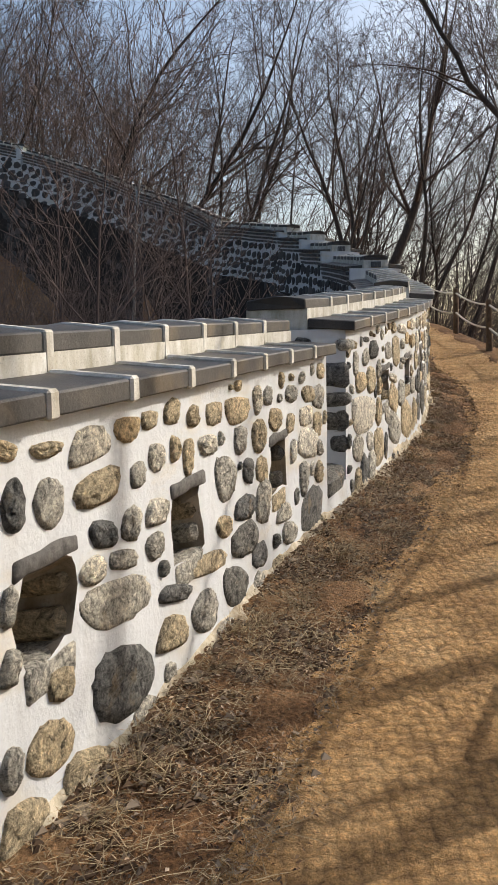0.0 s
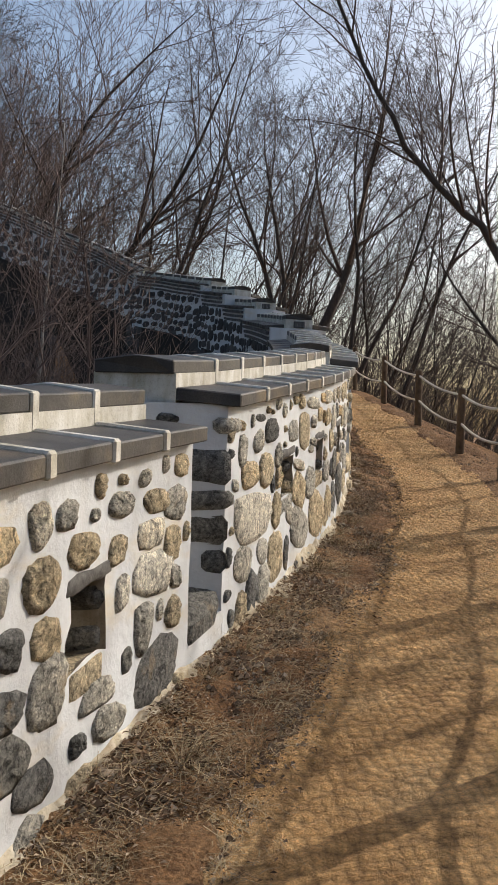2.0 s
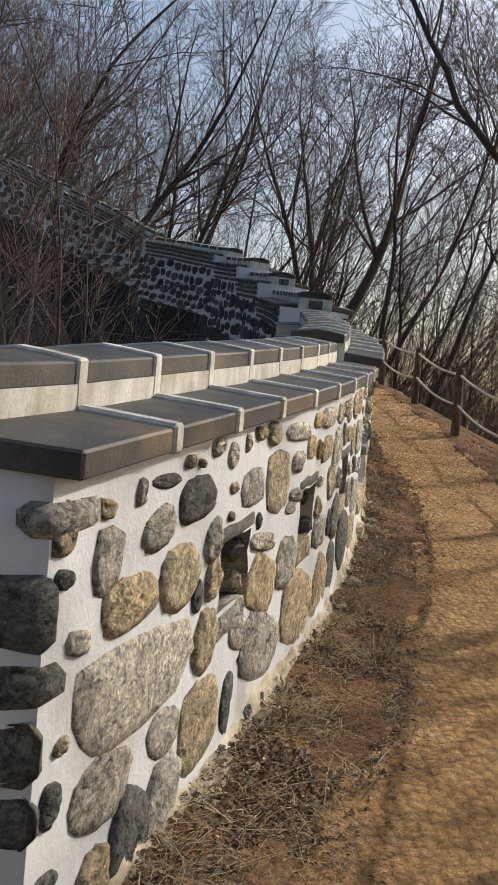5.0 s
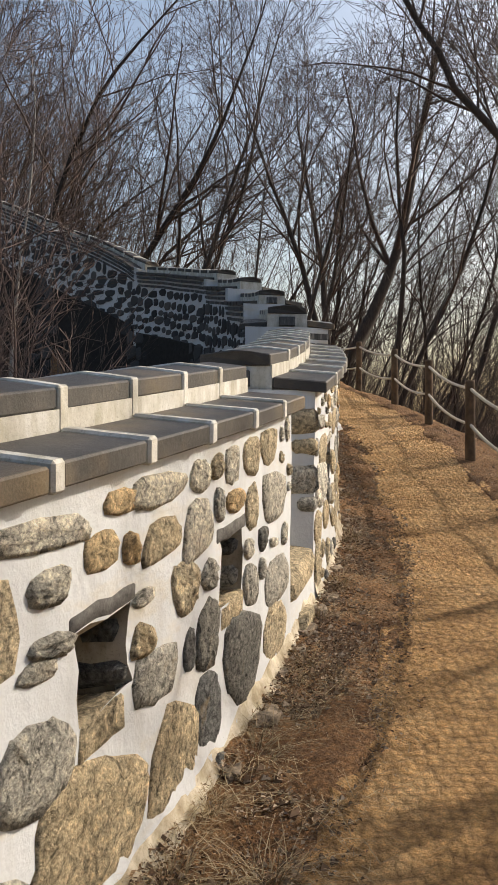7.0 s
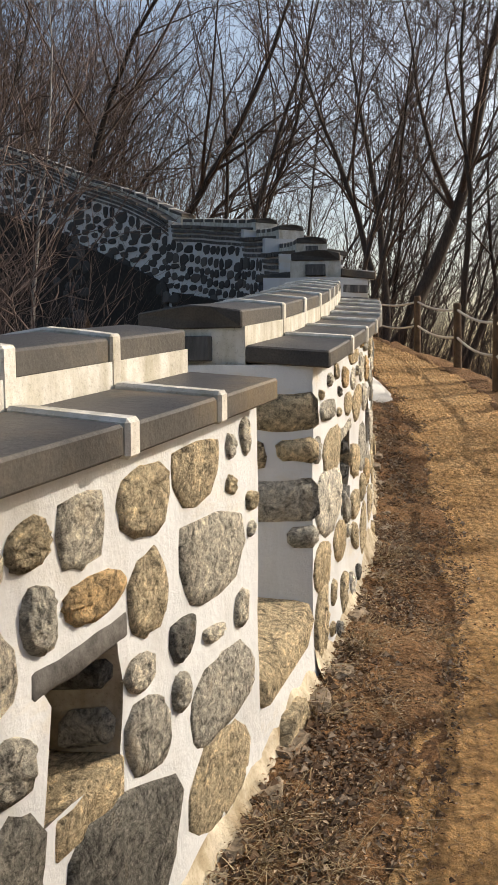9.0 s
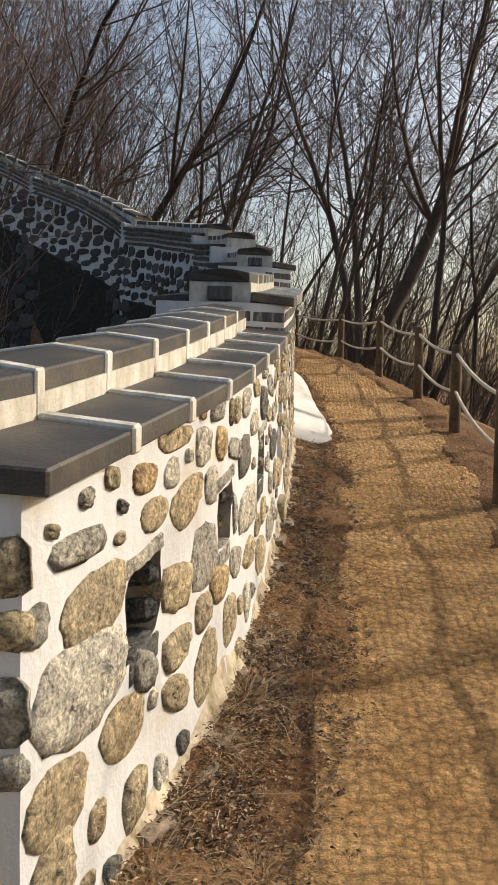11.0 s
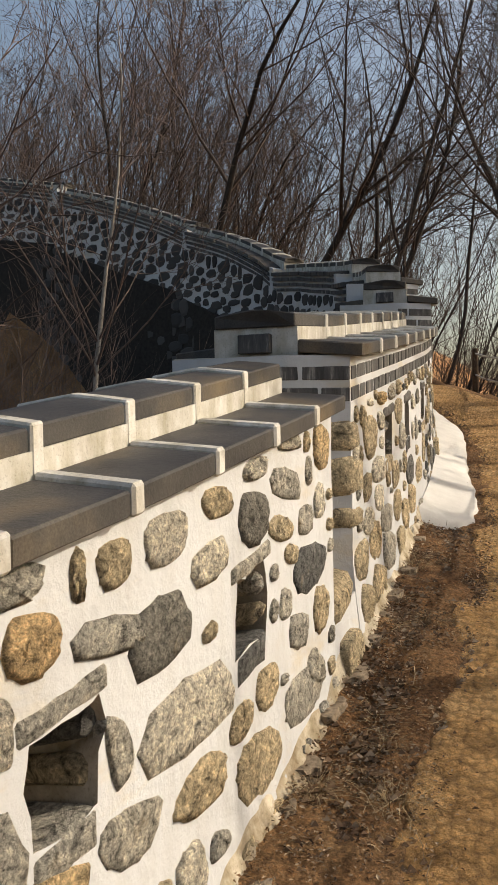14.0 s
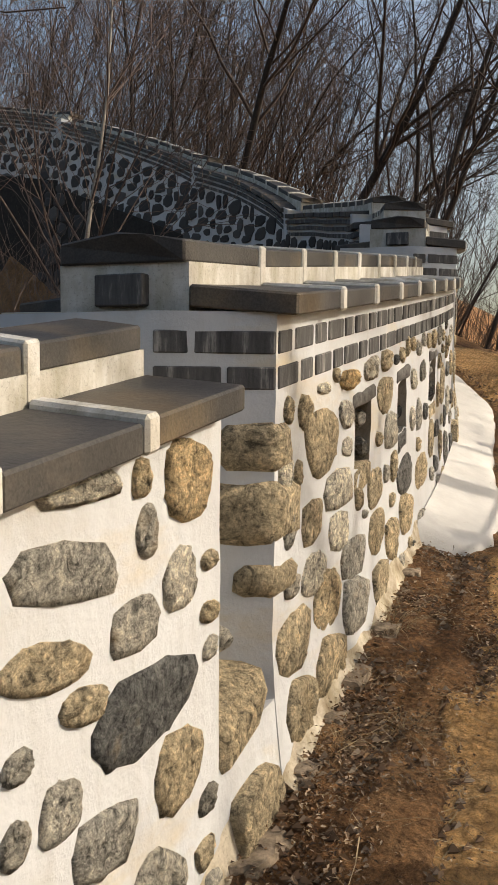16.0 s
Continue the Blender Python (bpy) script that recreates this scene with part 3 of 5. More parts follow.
# stones that wrap the corner beside a crenel: depth under the coping, height, reach along the end and along the face, kind
QUOINS = {1: [(0.15, 0.085, 0.08, 0.20, 0), (0.34, 0.165, 0.27, 0.05, 1), (0.50, 0.10, 0.26, 0.09, 1), (0.64, 0.13, 0.23, 0.012, 1), (0.785, 0.12, 0.12, 0.02, 1)],
          2: [(0.22, 0.15, 0.26, 0.03, 2), (0.36, 0.10, 0.15, 0.06, 2), (0.54, 0.16, 0.28, 0.02, 0), (0.68, 0.08, 0.11, 0.03, 0)],
          3: [(0.43, 0.15, 0.18, 0.11, 2), (0.62, 0.19, 0.27, 0.20, 2), (0.82, 0.11, 0.13, 0.17, 2)]}


def place_stones(k, rows):
    """Face stones of wall k: y, depth under the coping line, width, height, tilt in degrees, kind of stone."""
    seg = SEGMENTS[k]
    for y, v, w, h, tilt, kind in rows:
        ty = face_dir(y)[0].y
        if any(abs(v - q[0]) < (h + q[1]) / 2 * 0.8 and y - w / 2 * ty < seg[0] + q[3] for q in QUOINS.get(k, ())):
            continue
        lo, hi, up, low = y - w / 2 * ty, y + w / 2 * ty, v - h / 2, v + h / 2
        for c in seg[4]:
            a, b = c - (LOOP_W / 2 + 0.012) * ty, c + (LOOP_W / 2 + 0.012) * ty
            if lo < b and hi > a and up < LOOP_BOT + 0.03 and low > LOOP_TOP - 0.05:
                if a < y < b:
                    up, low = (max(up, LOOP_BOT + 0.06), low) if v > (LOOP_TOP + LOOP_BOT) / 2 else (up, min(low, LOOP_TOP - 0.07))
                elif y >= b:
                    lo = b
                else:
                    hi = a
        lo, hi = max(lo, seg[0] + 0.015), min(hi, seg[1] - 0.01)
        if hi - lo < 0.03 or low - up < 0.03:
            continue
        y, v, w, h = (lo + hi) / 2, (up + low) / 2, (hi - lo) / ty, low - up
        pick = int(y * 997 + v * 1313)
        add_stone(walls[k], along(y, 0.002 + face_depth(v), coping_z(seg, y) - v), face_dir(y)[1], w * 1.07, h * 1.07, radians(tilt), pick, kind, 0.7 + (pick % 7) * 0.13)
        placed[k].append((y, v, w, h))


place_stones(0, [(1.81, 0.9, 0.08, 0.11, -13, 0), (1.84, 0.5, 0.08, 0.1, -12, 0), (1.84, 0.65, 0.1, 0.09, -17, 0), (1.84, 1.1, 0.18, 0.19, -23, 2), (1.86, 0.26, 0.09, 0.13, -2, 1), (1.97, 0.93, 0.2, 0.14, -14, 2), (2, 0.15, 0.14, 0.04, 2, 2), (2, 0.29, 0.13, 0.13, -3, 0), (2.15, 1.13, 0.31, 0.18, -15, 2), (2.19, 0.53, 0.14, 0.08, -1, 4), (2.2, 0.17, 0.21, 0.1, 2, 4), (2.23, 0.3, 0.25, 0.1, 4, 2), (2.25, 0.44, 0.15, 0.08, -9, 1), (2.32, 0.67, 0.42, 0.14, -8, 0), (2.34, 0.93, 0.38, 0.22, -12, 1), (2.36, 0.55, 0.17, 0.06, -12, 0)])
place_stones(0, [(2.41, 0.16, 0.16, 0.08, 4, 3), (2.41, 0.45, 0.12, 0.11, -11, 0), (2.45, 1.28, 0.28, 0.1, -11, 2), (2.46, 0.31, 0.1, 0.08, 2, 0), (2.5, 1.13, 0.28, 0.15, -17, 0), (2.55, 0.15, 0.11, 0.06, 1, 2), (2.56, 0.57, 0.13, 0.09, -2, 0), (2.58, 0.46, 0.16, 0.09, -7, 4), (2.59, 0.28, 0.12, 0.09, -1, 4), (2.64, 1.04, 0.1, 0.07, -10, 0), (2.67, 0.91, 0.24, 0.12, -14, 2), (2.69, 1.19, 0.12, 0.14, 0, 2), (2.7, 0.74, 0.25, 0.14, -13, 1), (2.71, 0.14, 0.13, 0.09, 1, 2), (2.73, 0.27, 0.08, 0.09, 9, 2), (2.86, 1.13, 0.19, 0.09, -12, 2)])
place_stones(0, [(2.88, 0.18, 0.1, 0.08, -2, 2), (2.95, 0.94, 0.25, 0.16, -10, 0), (3.01, 0.31, 0.18, 0.08, -5, 4), (3.01, 0.77, 0.35, 0.08, -6, 2), (3.08, 0.2, 0.16, 0.09, 0, 2), (3.16, 0.67, 0.17, 0.09, -8, 2), (3.18, 1.13, 0.31, 0.14, -10, 0), (3.19, 0.48, 0.24, 0.18, -6, 0), (3.28, 0.96, 0.31, 0.16, -13, 1), (3.35, 0.22, 0.3, 0.11, 0, 2), (3.37, 0.35, 0.16, 0.12, 0, 0), (3.41, 0.65, 0.27, 0.11, -5, 1), (3.41, 0.79, 0.34, 0.15, -4, 1), (3.46, 0.5, 0.13, 0.11, -8, 1), (3.47, 1.21, 0.16, 0.1, -14, 0), (3.6, 0.92, 0.22, 0.12, -10, 1)])
place_stones(0, [(3.62, 0.37, 0.2, 0.15, 6, 2), (3.63, 1.12, 0.3, 0.19, -19, 0), (3.65, 0.53, 0.17, 0.12, -6, 2), (3.66, 0.68, 0.22, 0.21, -6, 0), (3.75, 0.2, 0.13, 0.09, 3, 0), (3.85, 0.93, 0.1, 0.07, -8, 1), (3.86, 0.33, 0.21, 0.11, -2, 2), (3.91, 1.1, 0.31, 0.16, -7, 2), (3.97, 0.67, 0.33, 0.16, 4, 1), (3.98, 0.82, 0.24, 0.1, -7, 0), (4.07, 0.38, 0.19, 0.1, 0, 2), (4.07, 0.95, 0.25, 0.12, -9, 0), (4.12, 0.23, 0.19, 0.09, -1, 0), (4.31, 0.72, 0.15, 0.19, -2, 0), (4.33, 1.14, 0.23, 0.16, -5, 0), (4.36, 0.38, 0.23, 0.11, 0, 4)])
place_stones(0, [(4.39, 0.53, 0.36, 0.17, -8, 4), (4.4, 0.26, 0.23, 0.09, 1, 2), (4.44, 0.91, 0.4, 0.24, -1, 1), (4.47, 0.13, 0.07, 0.07, -1, 0), (4.55, 0.45, 0.16, 0.14, -14, 2), (4.57, 0.29, 0.22, 0.14, -7, 0), (4.57, 0.73, 0.15, 0.13, -2, 2), (4.58, 0.59, 0.12, 0.09, -10, 0), (4.62, 0.15, 0.14, 0.09, -7, 2), (4.73, 1.09, 0.35, 0.17, -6, 2)])
place_stones(1, [(5.23, 1.1, 0.08, 0.09, -12, 1), (5.23, 1.22, 0.11, 0.15, -18, 2), (5.31, 0.16, 0.29, 0.07, 0, 0), (5.35, 0.3, 0.13, 0.16, -2, 0), (5.37, 1.14, 0.17, 0.25, -15, 2), (5.4, 0.88, 0.29, 0.18, -4, 0), (5.47, 0.44, 0.28, 0.14, -1, 2), (5.55, 1.09, 0.23, 0.28, -4, 1), (5.56, 0.68, 0.65, 0.25, -1, 4), (5.59, 0.28, 0.19, 0.12, 4, 0), (5.61, 0.16, 0.17, 0.04, 2, 1), (5.71, 0.9, 0.21, 0.14, -8, 0), (5.72, 1.11, 0.22, 0.28, -12, 0), (5.74, 0.46, 0.27, 0.19, 1, 2), (5.82, 0.25, 0.25, 0.13, 2, 1), (5.87, 0.56, 0.07, 0.1, 0, 1)])
place_stones(1, [(5.96, 0.41, 0.13, 0.14, 4, 0), (5.96, 1, 0.3, 0.29, -3, 2), (5.97, 0.73, 0.21, 0.21, -8, 2), (6, 0.54, 0.16, 0.13, 0, 2), (6.18, 1.04, 0.09, 0.21, -7, 1), (6.23, 0.81, 0.16, 0.12, -14, 0), (6.26, 0.32, 0.24, 0.17, 6, 0), (6.3, 0.12, 0.12, 0.05, 1, 2), (6.42, 0.54, 0.29, 0.07, -6, 4), (6.44, 0.7, 0.33, 0.21, -14, 2), (6.45, 0.14, 0.15, 0.09, -2, 2), (6.49, 0.96, 0.47, 0.25, -12, 0), (6.54, 0.34, 0.28, 0.24, 5, 2), (6.74, 0.48, 0.14, 0.06, 1, 0), (6.76, 0.17, 0.37, 0.08, 1, 4), (6.77, 0.71, 0.36, 0.22, 0, 0)])
place_stones(1, [(6.78, 0.3, 0.16, 0.09, 1, 0), (6.81, 0.44, 0.21, 0.06, -7, 0), (6.97, 0.98, 0.51, 0.33, -9, 2), (6.99, 0.27, 0.16, 0.1, 1, 3), (7.02, 0.71, 0.24, 0.13, -15, 1), (7.08, 0.16, 0.16, 0.07, 0, 3), (7.13, 0.3, 0.09, 0.09, -2, 3), (7.18, 0.46, 0.16, 0.05, 5, 4), (7.18, 0.58, 0.18, 0.1, -7, 2), (7.27, 0.72, 0.27, 0.16, -3, 0), (7.3, 0.17, 0.36, 0.1, 4, 4), (7.31, 0.32, 0.25, 0.12, 4, 2), (7.4, 1.04, 0.32, 0.34, -13, 2), (7.47, 0.52, 0.21, 0.17, 0, 2), (7.5, 0.73, 0.09, 0.14, 1, 1), (7.56, 0.35, 0.24, 0.19, 5, 4)])
place_stones(1, [(7.58, 0.18, 0.16, 0.11, 1, 4), (7.65, 0.53, 0.14, 0.11, -1, 0), (7.65, 1, 0.23, 0.26, -6, 1), (7.72, 0.17, 0.11, 0.09, 1, 2), (7.72, 0.73, 0.37, 0.24, -1, 1), (7.74, 0.33, 0.09, 0.16, 7, 0), (7.86, 0.19, 0.14, 0.14, 4, 0), (7.9, 0.34, 0.2, 0.11, 5, 3), (8, 0.55, 0.22, 0.08, 0, 4), (8, 0.96, 0.44, 0.36, -4, 1), (8.02, 0.7, 0.32, 0.16, -8, 0), (8.08, 0.19, 0.21, 0.15, -2, 2), (8.09, 0.39, 0.16, 0.18, 3, 2), (8.23, 0.68, 0.09, 0.09, -6, 0), (8.24, 0.56, 0.12, 0.1, -1, 1), (8.33, 0.19, 0.25, 0.15, 3, 2)])
place_stones(1, [(8.42, 0.62, 0.13, 0.04, -5, 4), (8.43, 0.42, 0.4, 0.21, -2, 0), (8.46, 1.02, 0.39, 0.25, -5, 2), (8.49, 0.8, 0.41, 0.2, -1, 0)])
place_stones(2, [(9.34, 0.42, 0.22, 0.12, 0, 2), (9.36, 0.17, 0.38, 0.08, 4, 4), (9.38, 1.05, 0.36, 0.3, -4, 2), (9.48, 0.85, 0.29, 0.19, 0, 2), (9.57, 0.26, 0.27, 0.08, 4, 0), (9.61, 0.63, 0.49, 0.25, 2, 4), (9.71, 0.44, 0.44, 0.18, 3, 2), (9.83, 0.87, 0.28, 0.17, -3, 2), (9.96, 0.19, 0.17, 0.09, 2, 3), (9.98, 0.78, 0.19, 0.12, -24, 0), (10.04, 0.32, 0.21, 0.1, 5, 2), (10.18, 0.23, 0.14, 0.1, 2, 4), (10.18, 0.63, 0.4, 0.16, -8, 2), (10.22, 0.13, 0.31, 0.07, 4, 2), (10.25, 0.99, 0.27, 0.12, -20, 2), (10.26, 0.84, 0.27, 0.13, 0, 2)])
place_stones(2, [(10.34, 0.37, 0.33, 0.15, 17, 2), (10.48, 0.09, 0.07, 0.06, 3, 3), (10.51, 0.22, 0.18, 0.14, 1, 4), (10.54, 0.84, 0.19, 0.14, -5, 2), (10.55, 0.63, 0.33, 0.24, 4, 0), (10.59, 1.07, 0.29, 0.28, -5, 2), (10.61, 0.39, 0.15, 0.14, 6, 4), (10.68, 0.12, 0.19, 0.08, 5, 0), (10.74, 0.26, 0.16, 0.13, -3, 3), (10.75, 0.82, 0.26, 0.15, -11, 3), (10.88, 0.16, 0.05, 0.12, 3, 2), (10.93, 0.43, 0.14, 0.07, -5, 0), (10.95, 1.05, 0.25, 0.21, -5, 2), (11, 0.34, 0.28, 0.09, -5, 0), (11, 0.61, 0.13, 0.18, 17, 0), (11.02, 0.18, 0.13, 0.11, 17, 2)])
place_stones(2, [(11.07, 0.85, 0.26, 0.14, -4, 0), (11.22, 0.42, 0.29, 0.18, 13, 1), (11.26, 0.19, 0.21, 0.13, 11, 4), (11.37, 0.7, 0.52, 0.2, 4, 4), (11.42, 0.93, 0.3, 0.15, 0, 2), (11.5, 0.33, 0.22, 0.11, 14, 4), (11.56, 0.17, 0.19, 0.09, 3, 2), (11.7, 0.71, 0.22, 0.08, -12, 2), (11.7, 0.89, 0.17, 0.11, 12, 2), (11.82, 0.29, 0.23, 0.17, -1, 1), (11.83, 1.1, 0.36, 0.21, -2, 2), (11.84, 0.13, 0.2, 0.07, 8, 4), (11.91, 0.88, 0.19, 0.14, 5, 2), (11.98, 0.65, 0.07, 0.08, -22, 0), (11.99, 0.52, 0.07, 0.06, -14, 0), (12.07, 0.39, 0.23, 0.09, -10, 2)])
place_stones(2, [(12.1, 0.67, 0.11, 0.11, -17, 0), (12.12, 0.24, 0.3, 0.11, -7, 0), (12.16, 0.1, 0.24, 0.06, 2, 0), (12.17, 0.51, 0.14, 0.07, -8, 2), (12.23, 0.82, 0.2, 0.13, -11, 0), (12.29, 1.08, 0.43, 0.18, 0, 0), (12.34, 0.43, 0.17, 0.11, -3, 0), (12.38, 0.25, 0.08, 0.11, -1, 0), (12.4, 0.63, 0.39, 0.18, 2, 1), (12.44, 1.04, 0.23, 0.12, -25, 0), (12.52, 0.4, 0.14, 0.14, 3, 4), (12.52, 0.84, 0.21, 0.19, 0, 2), (12.56, 0.19, 0.2, 0.18, -1, 3)])
place_stones(3, [(13.15, 0.77, 0.16, 0.09, 1, 2), (13.18, 0.4, 0.12, 0.13, 1, 2), (13.2, 0.89, 0.13, 0.09, 1, 4), (13.22, 0.59, 0.18, 0.17, 4, 2), (13.24, 1.07, 0.28, 0.19, -1, 2), (13.27, 1.3, 0.26, 0.2, -10, 2), (13.32, 0.37, 0.12, 0.11, 2, 2), (13.4, 0.74, 0.19, 0.14, 7, 2), (13.43, 0.92, 0.23, 0.14, 2, 4), (13.49, 0.32, 0.13, 0.04, 1, 4), (13.49, 0.5, 0.33, 0.22, 6, 2), (13.57, 1.06, 0.28, 0.21, -4, 2), (13.57, 1.29, 0.3, 0.2, -7, 2), (13.68, 0.7, 0.31, 0.14, 4, 4), (13.69, 0.86, 0.22, 0.14, 1, 4), (13.75, 0.45, 0.16, 0.1, 2, 4)])
place_stones(3, [(13.77, 0.57, 0.12, 0.07, -4, 4), (13.79, 0.33, 0.23, 0.07, 5, 3), (13.88, 1.02, 0.31, 0.16, -4, 0), (13.9, 1.21, 0.33, 0.21, -7, 0), (14.09, 0.34, 0.21, 0.12, 10, 0), (14.2, 0.83, 0.22, 0.16, 2, 2), (14.24, 1.03, 0.26, 0.18, 9, 2), (14.28, 1.27, 0.26, 0.2, 3, 2), (14.35, 0.32, 0.19, 0.09, 5, 2), (14.35, 0.47, 0.29, 0.16, 9, 2), (14.52, 1.15, 0.25, 0.19, -4, 2), (14.54, 0.64, 0.39, 0.16, 6, 0), (14.54, 0.82, 0.12, 0.14, 7, 2), (14.82, 0.92, 0.35, 0.19, 3, 1), (14.86, 1.13, 0.32, 0.2, 1, 2), (15.29, 1.01, 0.35, 0.18, 2, 2)])

for k, seg in enumerate(SEGMENTS[:6]):
    if k < 4:
        fill_stones(seg, walls[k], 31 + k, placed[k], 60, (0.09, 0.17), (1.6, 15.0))
    fill_stones(seg, walls[k], 11 + k, placed[k], 160 if k < 4 else 60, (0.14, 0.27), [(-9, 1.75), (9, 9), (9.4, 9.9), (14.6, 17), (0, 30), (0, 30)][k])


# lintels and sills of the loopholes
def loophole_stones(k, seg):
    rnd = random.Random(50 + k)
    for c in seg[4]:
        ty = face_dir(c)[0].y
        for name, v, w, h, out in (("lintel", LOOP_TOP - 0.018, LOOP_W + 0.07, 0.062, 0.007), ("sill", LOOP_BOT + 0.045, LOOP_W - 0.02, 0.10, 0.006)):
            a, b = c - w / 2 * ty + rnd.uniform(-0.02, 0.02), c + w / 2 * ty + rnd.uniform(-0.02, 0.02)
            top = -v + h / 2
            bm = slab_prism(seg, a, b, out, -0.22, top, top - (0.03 if name == "sill" else 0.0), h, False, 0.012)
            bmesh.ops.subdivide_edges(bm, edges=[e for e in bm.edges if e.calc_length() > 0.08], cuts=4, use_grid_fill=True)
            for vert in bm.verts:
                vert.co += Vector((0.5 * noise.noise(vert.co * 11), noise.noise(vert.co * 8 + Vector((3, 0, 0))), noise.noise(vert.co * 12))) * 0.013
            dark = name == "lintel" and k != 2
            part(name, bm, LINTEL if dark else STONE_KINDS[0 if name == "lintel" else rnd.choice((0, 1, 2))], walls[k], "dark flat stone over the loophole" if dark else "", True)
        for drop, tall in ((LOOP_TOP + rnd.uniform(0.03, 0.05), 0.075), (LOOP_TOP + rnd.uniform(0.14, 0.16), 0.085)):
            bm = slab_prism(seg, c + (LOOP_W / 2 - rnd.uniform(0.015, 0.045)) * ty, c + (LOOP_W / 2 + 0.03) * ty, -0.012, -rnd.uniform(0.16, 0.26), -drop, -drop - 0.04, tall, False, 0.022)
            for vert in bm.verts:
                vert.co += Vector((noise.noise(vert.co * 9), noise.noise(vert.co * 8), noise.noise(vert.co * 7))) * 0.024
            part("jamb_stone", bm, STONE_KINDS[rnd.choice((0, 1, 2))], walls[k])


for k, seg in enumerate(SEGMENTS[:4]):
    loophole_stones(k, seg)


# oblique ends beside the crenels: stones, and the sloping sill block at the foot
def end_stones(k, rows):
    seg = SEGMENTS[k]
    y0 = seg[0]
    t, n = face_dir(y0)
    inward = (along(y0 - SKEW * 0.30 * t.y, -0.30, 0) - along(y0, 0, 0)).normalized()
    normal = Vector((0, 0, 1)).cross(inward).normalized()
    if normal.dot(t) > 0:
        normal = -normal
    for f, v, w, h, kind in rows:
        p = along(y0, 0, coping_z(seg, y0) - v) + inward * f
        add_stone(walls[k], p + normal * 0.004, normal, w * 1.1, h * 1.12, 0.0, int(v * 100), kind)
    for v, h, reach, face, kind in QUOINS[k]:
        c = along(y0, face_depth(v), coping_z(seg, y0) - v)
        ring = [c + n * 0.016 + normal * 0.020, c + t * face + n * 0.016, c + t * (face + 0.06) + inward * reach, c + inward * reach + normal * 0.020]
        bm = prism([p - Vector((0, 0, h / 2)) for p in ring] + [p + Vector((0, 0, h / 2)) for p in ring], min(0.03, h * 0.28))
        bmesh.ops.subdivide_edges(bm, edges=[e for e in bm.edges if e.calc_length() > 0.06], cuts=2, use_grid_fill=True)
        for vert in bm.verts:
            vert.co += Vector((noise.noise(vert.co * 13), noise.noise(vert.co * 12 + Vector((3, 0, 0))), noise.noise(vert.co * 9))) * 0.011
        part("quoin", bm, STONE_KINDS[kind], walls[k], "", True)


end_stones(1, [(0.28, 0.80, 0.11, 0.12, 1), (0.28, 0.13, 0.10, 0.06, 1)])
end_stones(2, [(0.22, 0.37, 0.09, 0.10, 2)])
end_stones(3, [(0.20, 0.98, 0.16, 0.09, 0), (0.17, 1.20, 0.22, 0.20, 2)])


def crenel(k):
    """The low wall between two merlons, topped with a sloping dark stone."""
    a, b = SEGMENTS[k], SEGMENTS[k + 1]
    ya, yb = a[1] - 0.02, b[0] + 0.02
    top = coping_z(b, b[0]) - (0.88 if k < 2 else 1.02)
    foot = ground_z(*along(ya, 0.1, 0).xy) - 0.35
    flare = 0.004 + face_depth(coping_z(a, a[1]) - foot)
    bm = bmesh.new()
    prev = None
    for f in np.linspace(0, 1, 9):
        z = foot + (top - 0.17 - foot) * f
        inner = min(z, top - 0.25)
        row = [bm.verts.new(along(ya, face_depth(coping_z(a, a[1]) - z) - 0.004, z)), bm.verts.new(along(yb, face_depth(coping_z(b, b[0]) - z) - 0.002, z + 0.03 * f)),
               bm.verts.new(along(yb, -THICK, inner)), bm.verts.new(along(ya, -THICK, inner))]
        if prev:
            for q in range(4):
                bm.faces.new((prev[q], prev[(q + 1) % 4], row[(q + 1) % 4], row[q]))
        prev = row
    bm.faces.new(prev)
    bmesh.ops.recalc_face_normals(bm, faces=bm.faces)
    part("crenel_base", bm, PLASTER, walls[k + 1])
    lo = [along(ya + 0.02, 0.016, top - 0.24), along(yb - 0.14, 0.016, top - 0.19), along(yb - 0.05, -0.5, top - 0.06), along(ya + 0.02, -0.5, top - 0.06)]
    hi = [along(ya + 0.02, 0.014, top - 0.10), along(yb - 0.03, 0.014, top - 0.05), along(yb - 0.05, -0.5, top + 0.05), along(ya + 0.02, -0.5, top + 0.05)]
    bm = prism(lo + hi, 0.03)
    for vert in bm.verts:
        vert.co += Vector((noise.noise(vert.co * 6), noise.noise(vert.co * 7), noise.noise(vert.co * 5))) * 0.02
    part("crenel_sill", bm, STONE_KINDS[1 if k == 0 else 2], walls[k + 1], "dark sloping stone at the foot of the crenel")
    rnd = random.Random(k + 3)
    z = top - 0.28
    while z > foot + 0.35:
        h = rnd.uniform(0.16, 0.26) if k == 0 else rnd.uniform(0.30, 0.38)
        y = (ya + yb) / 2 + rnd.uniform(-0.05, 0.05)
        add_stone(walls[k + 1], along(y, 0.016 + (flare - 0.004) * (top - 0.1 - z + h / 2) / (top - 0.1 - foot), z - h / 2), face_dir(y)[1], rnd.uniform(0.18, 0.24) if k == 0 else 0.30, h * 0.95, rnd.uniform(-0.4, 0.4), rnd.randrange(36), 2)
        z -= h + 0.04


for k in range(len(SEGMENTS) - 1):
    crenel(k)


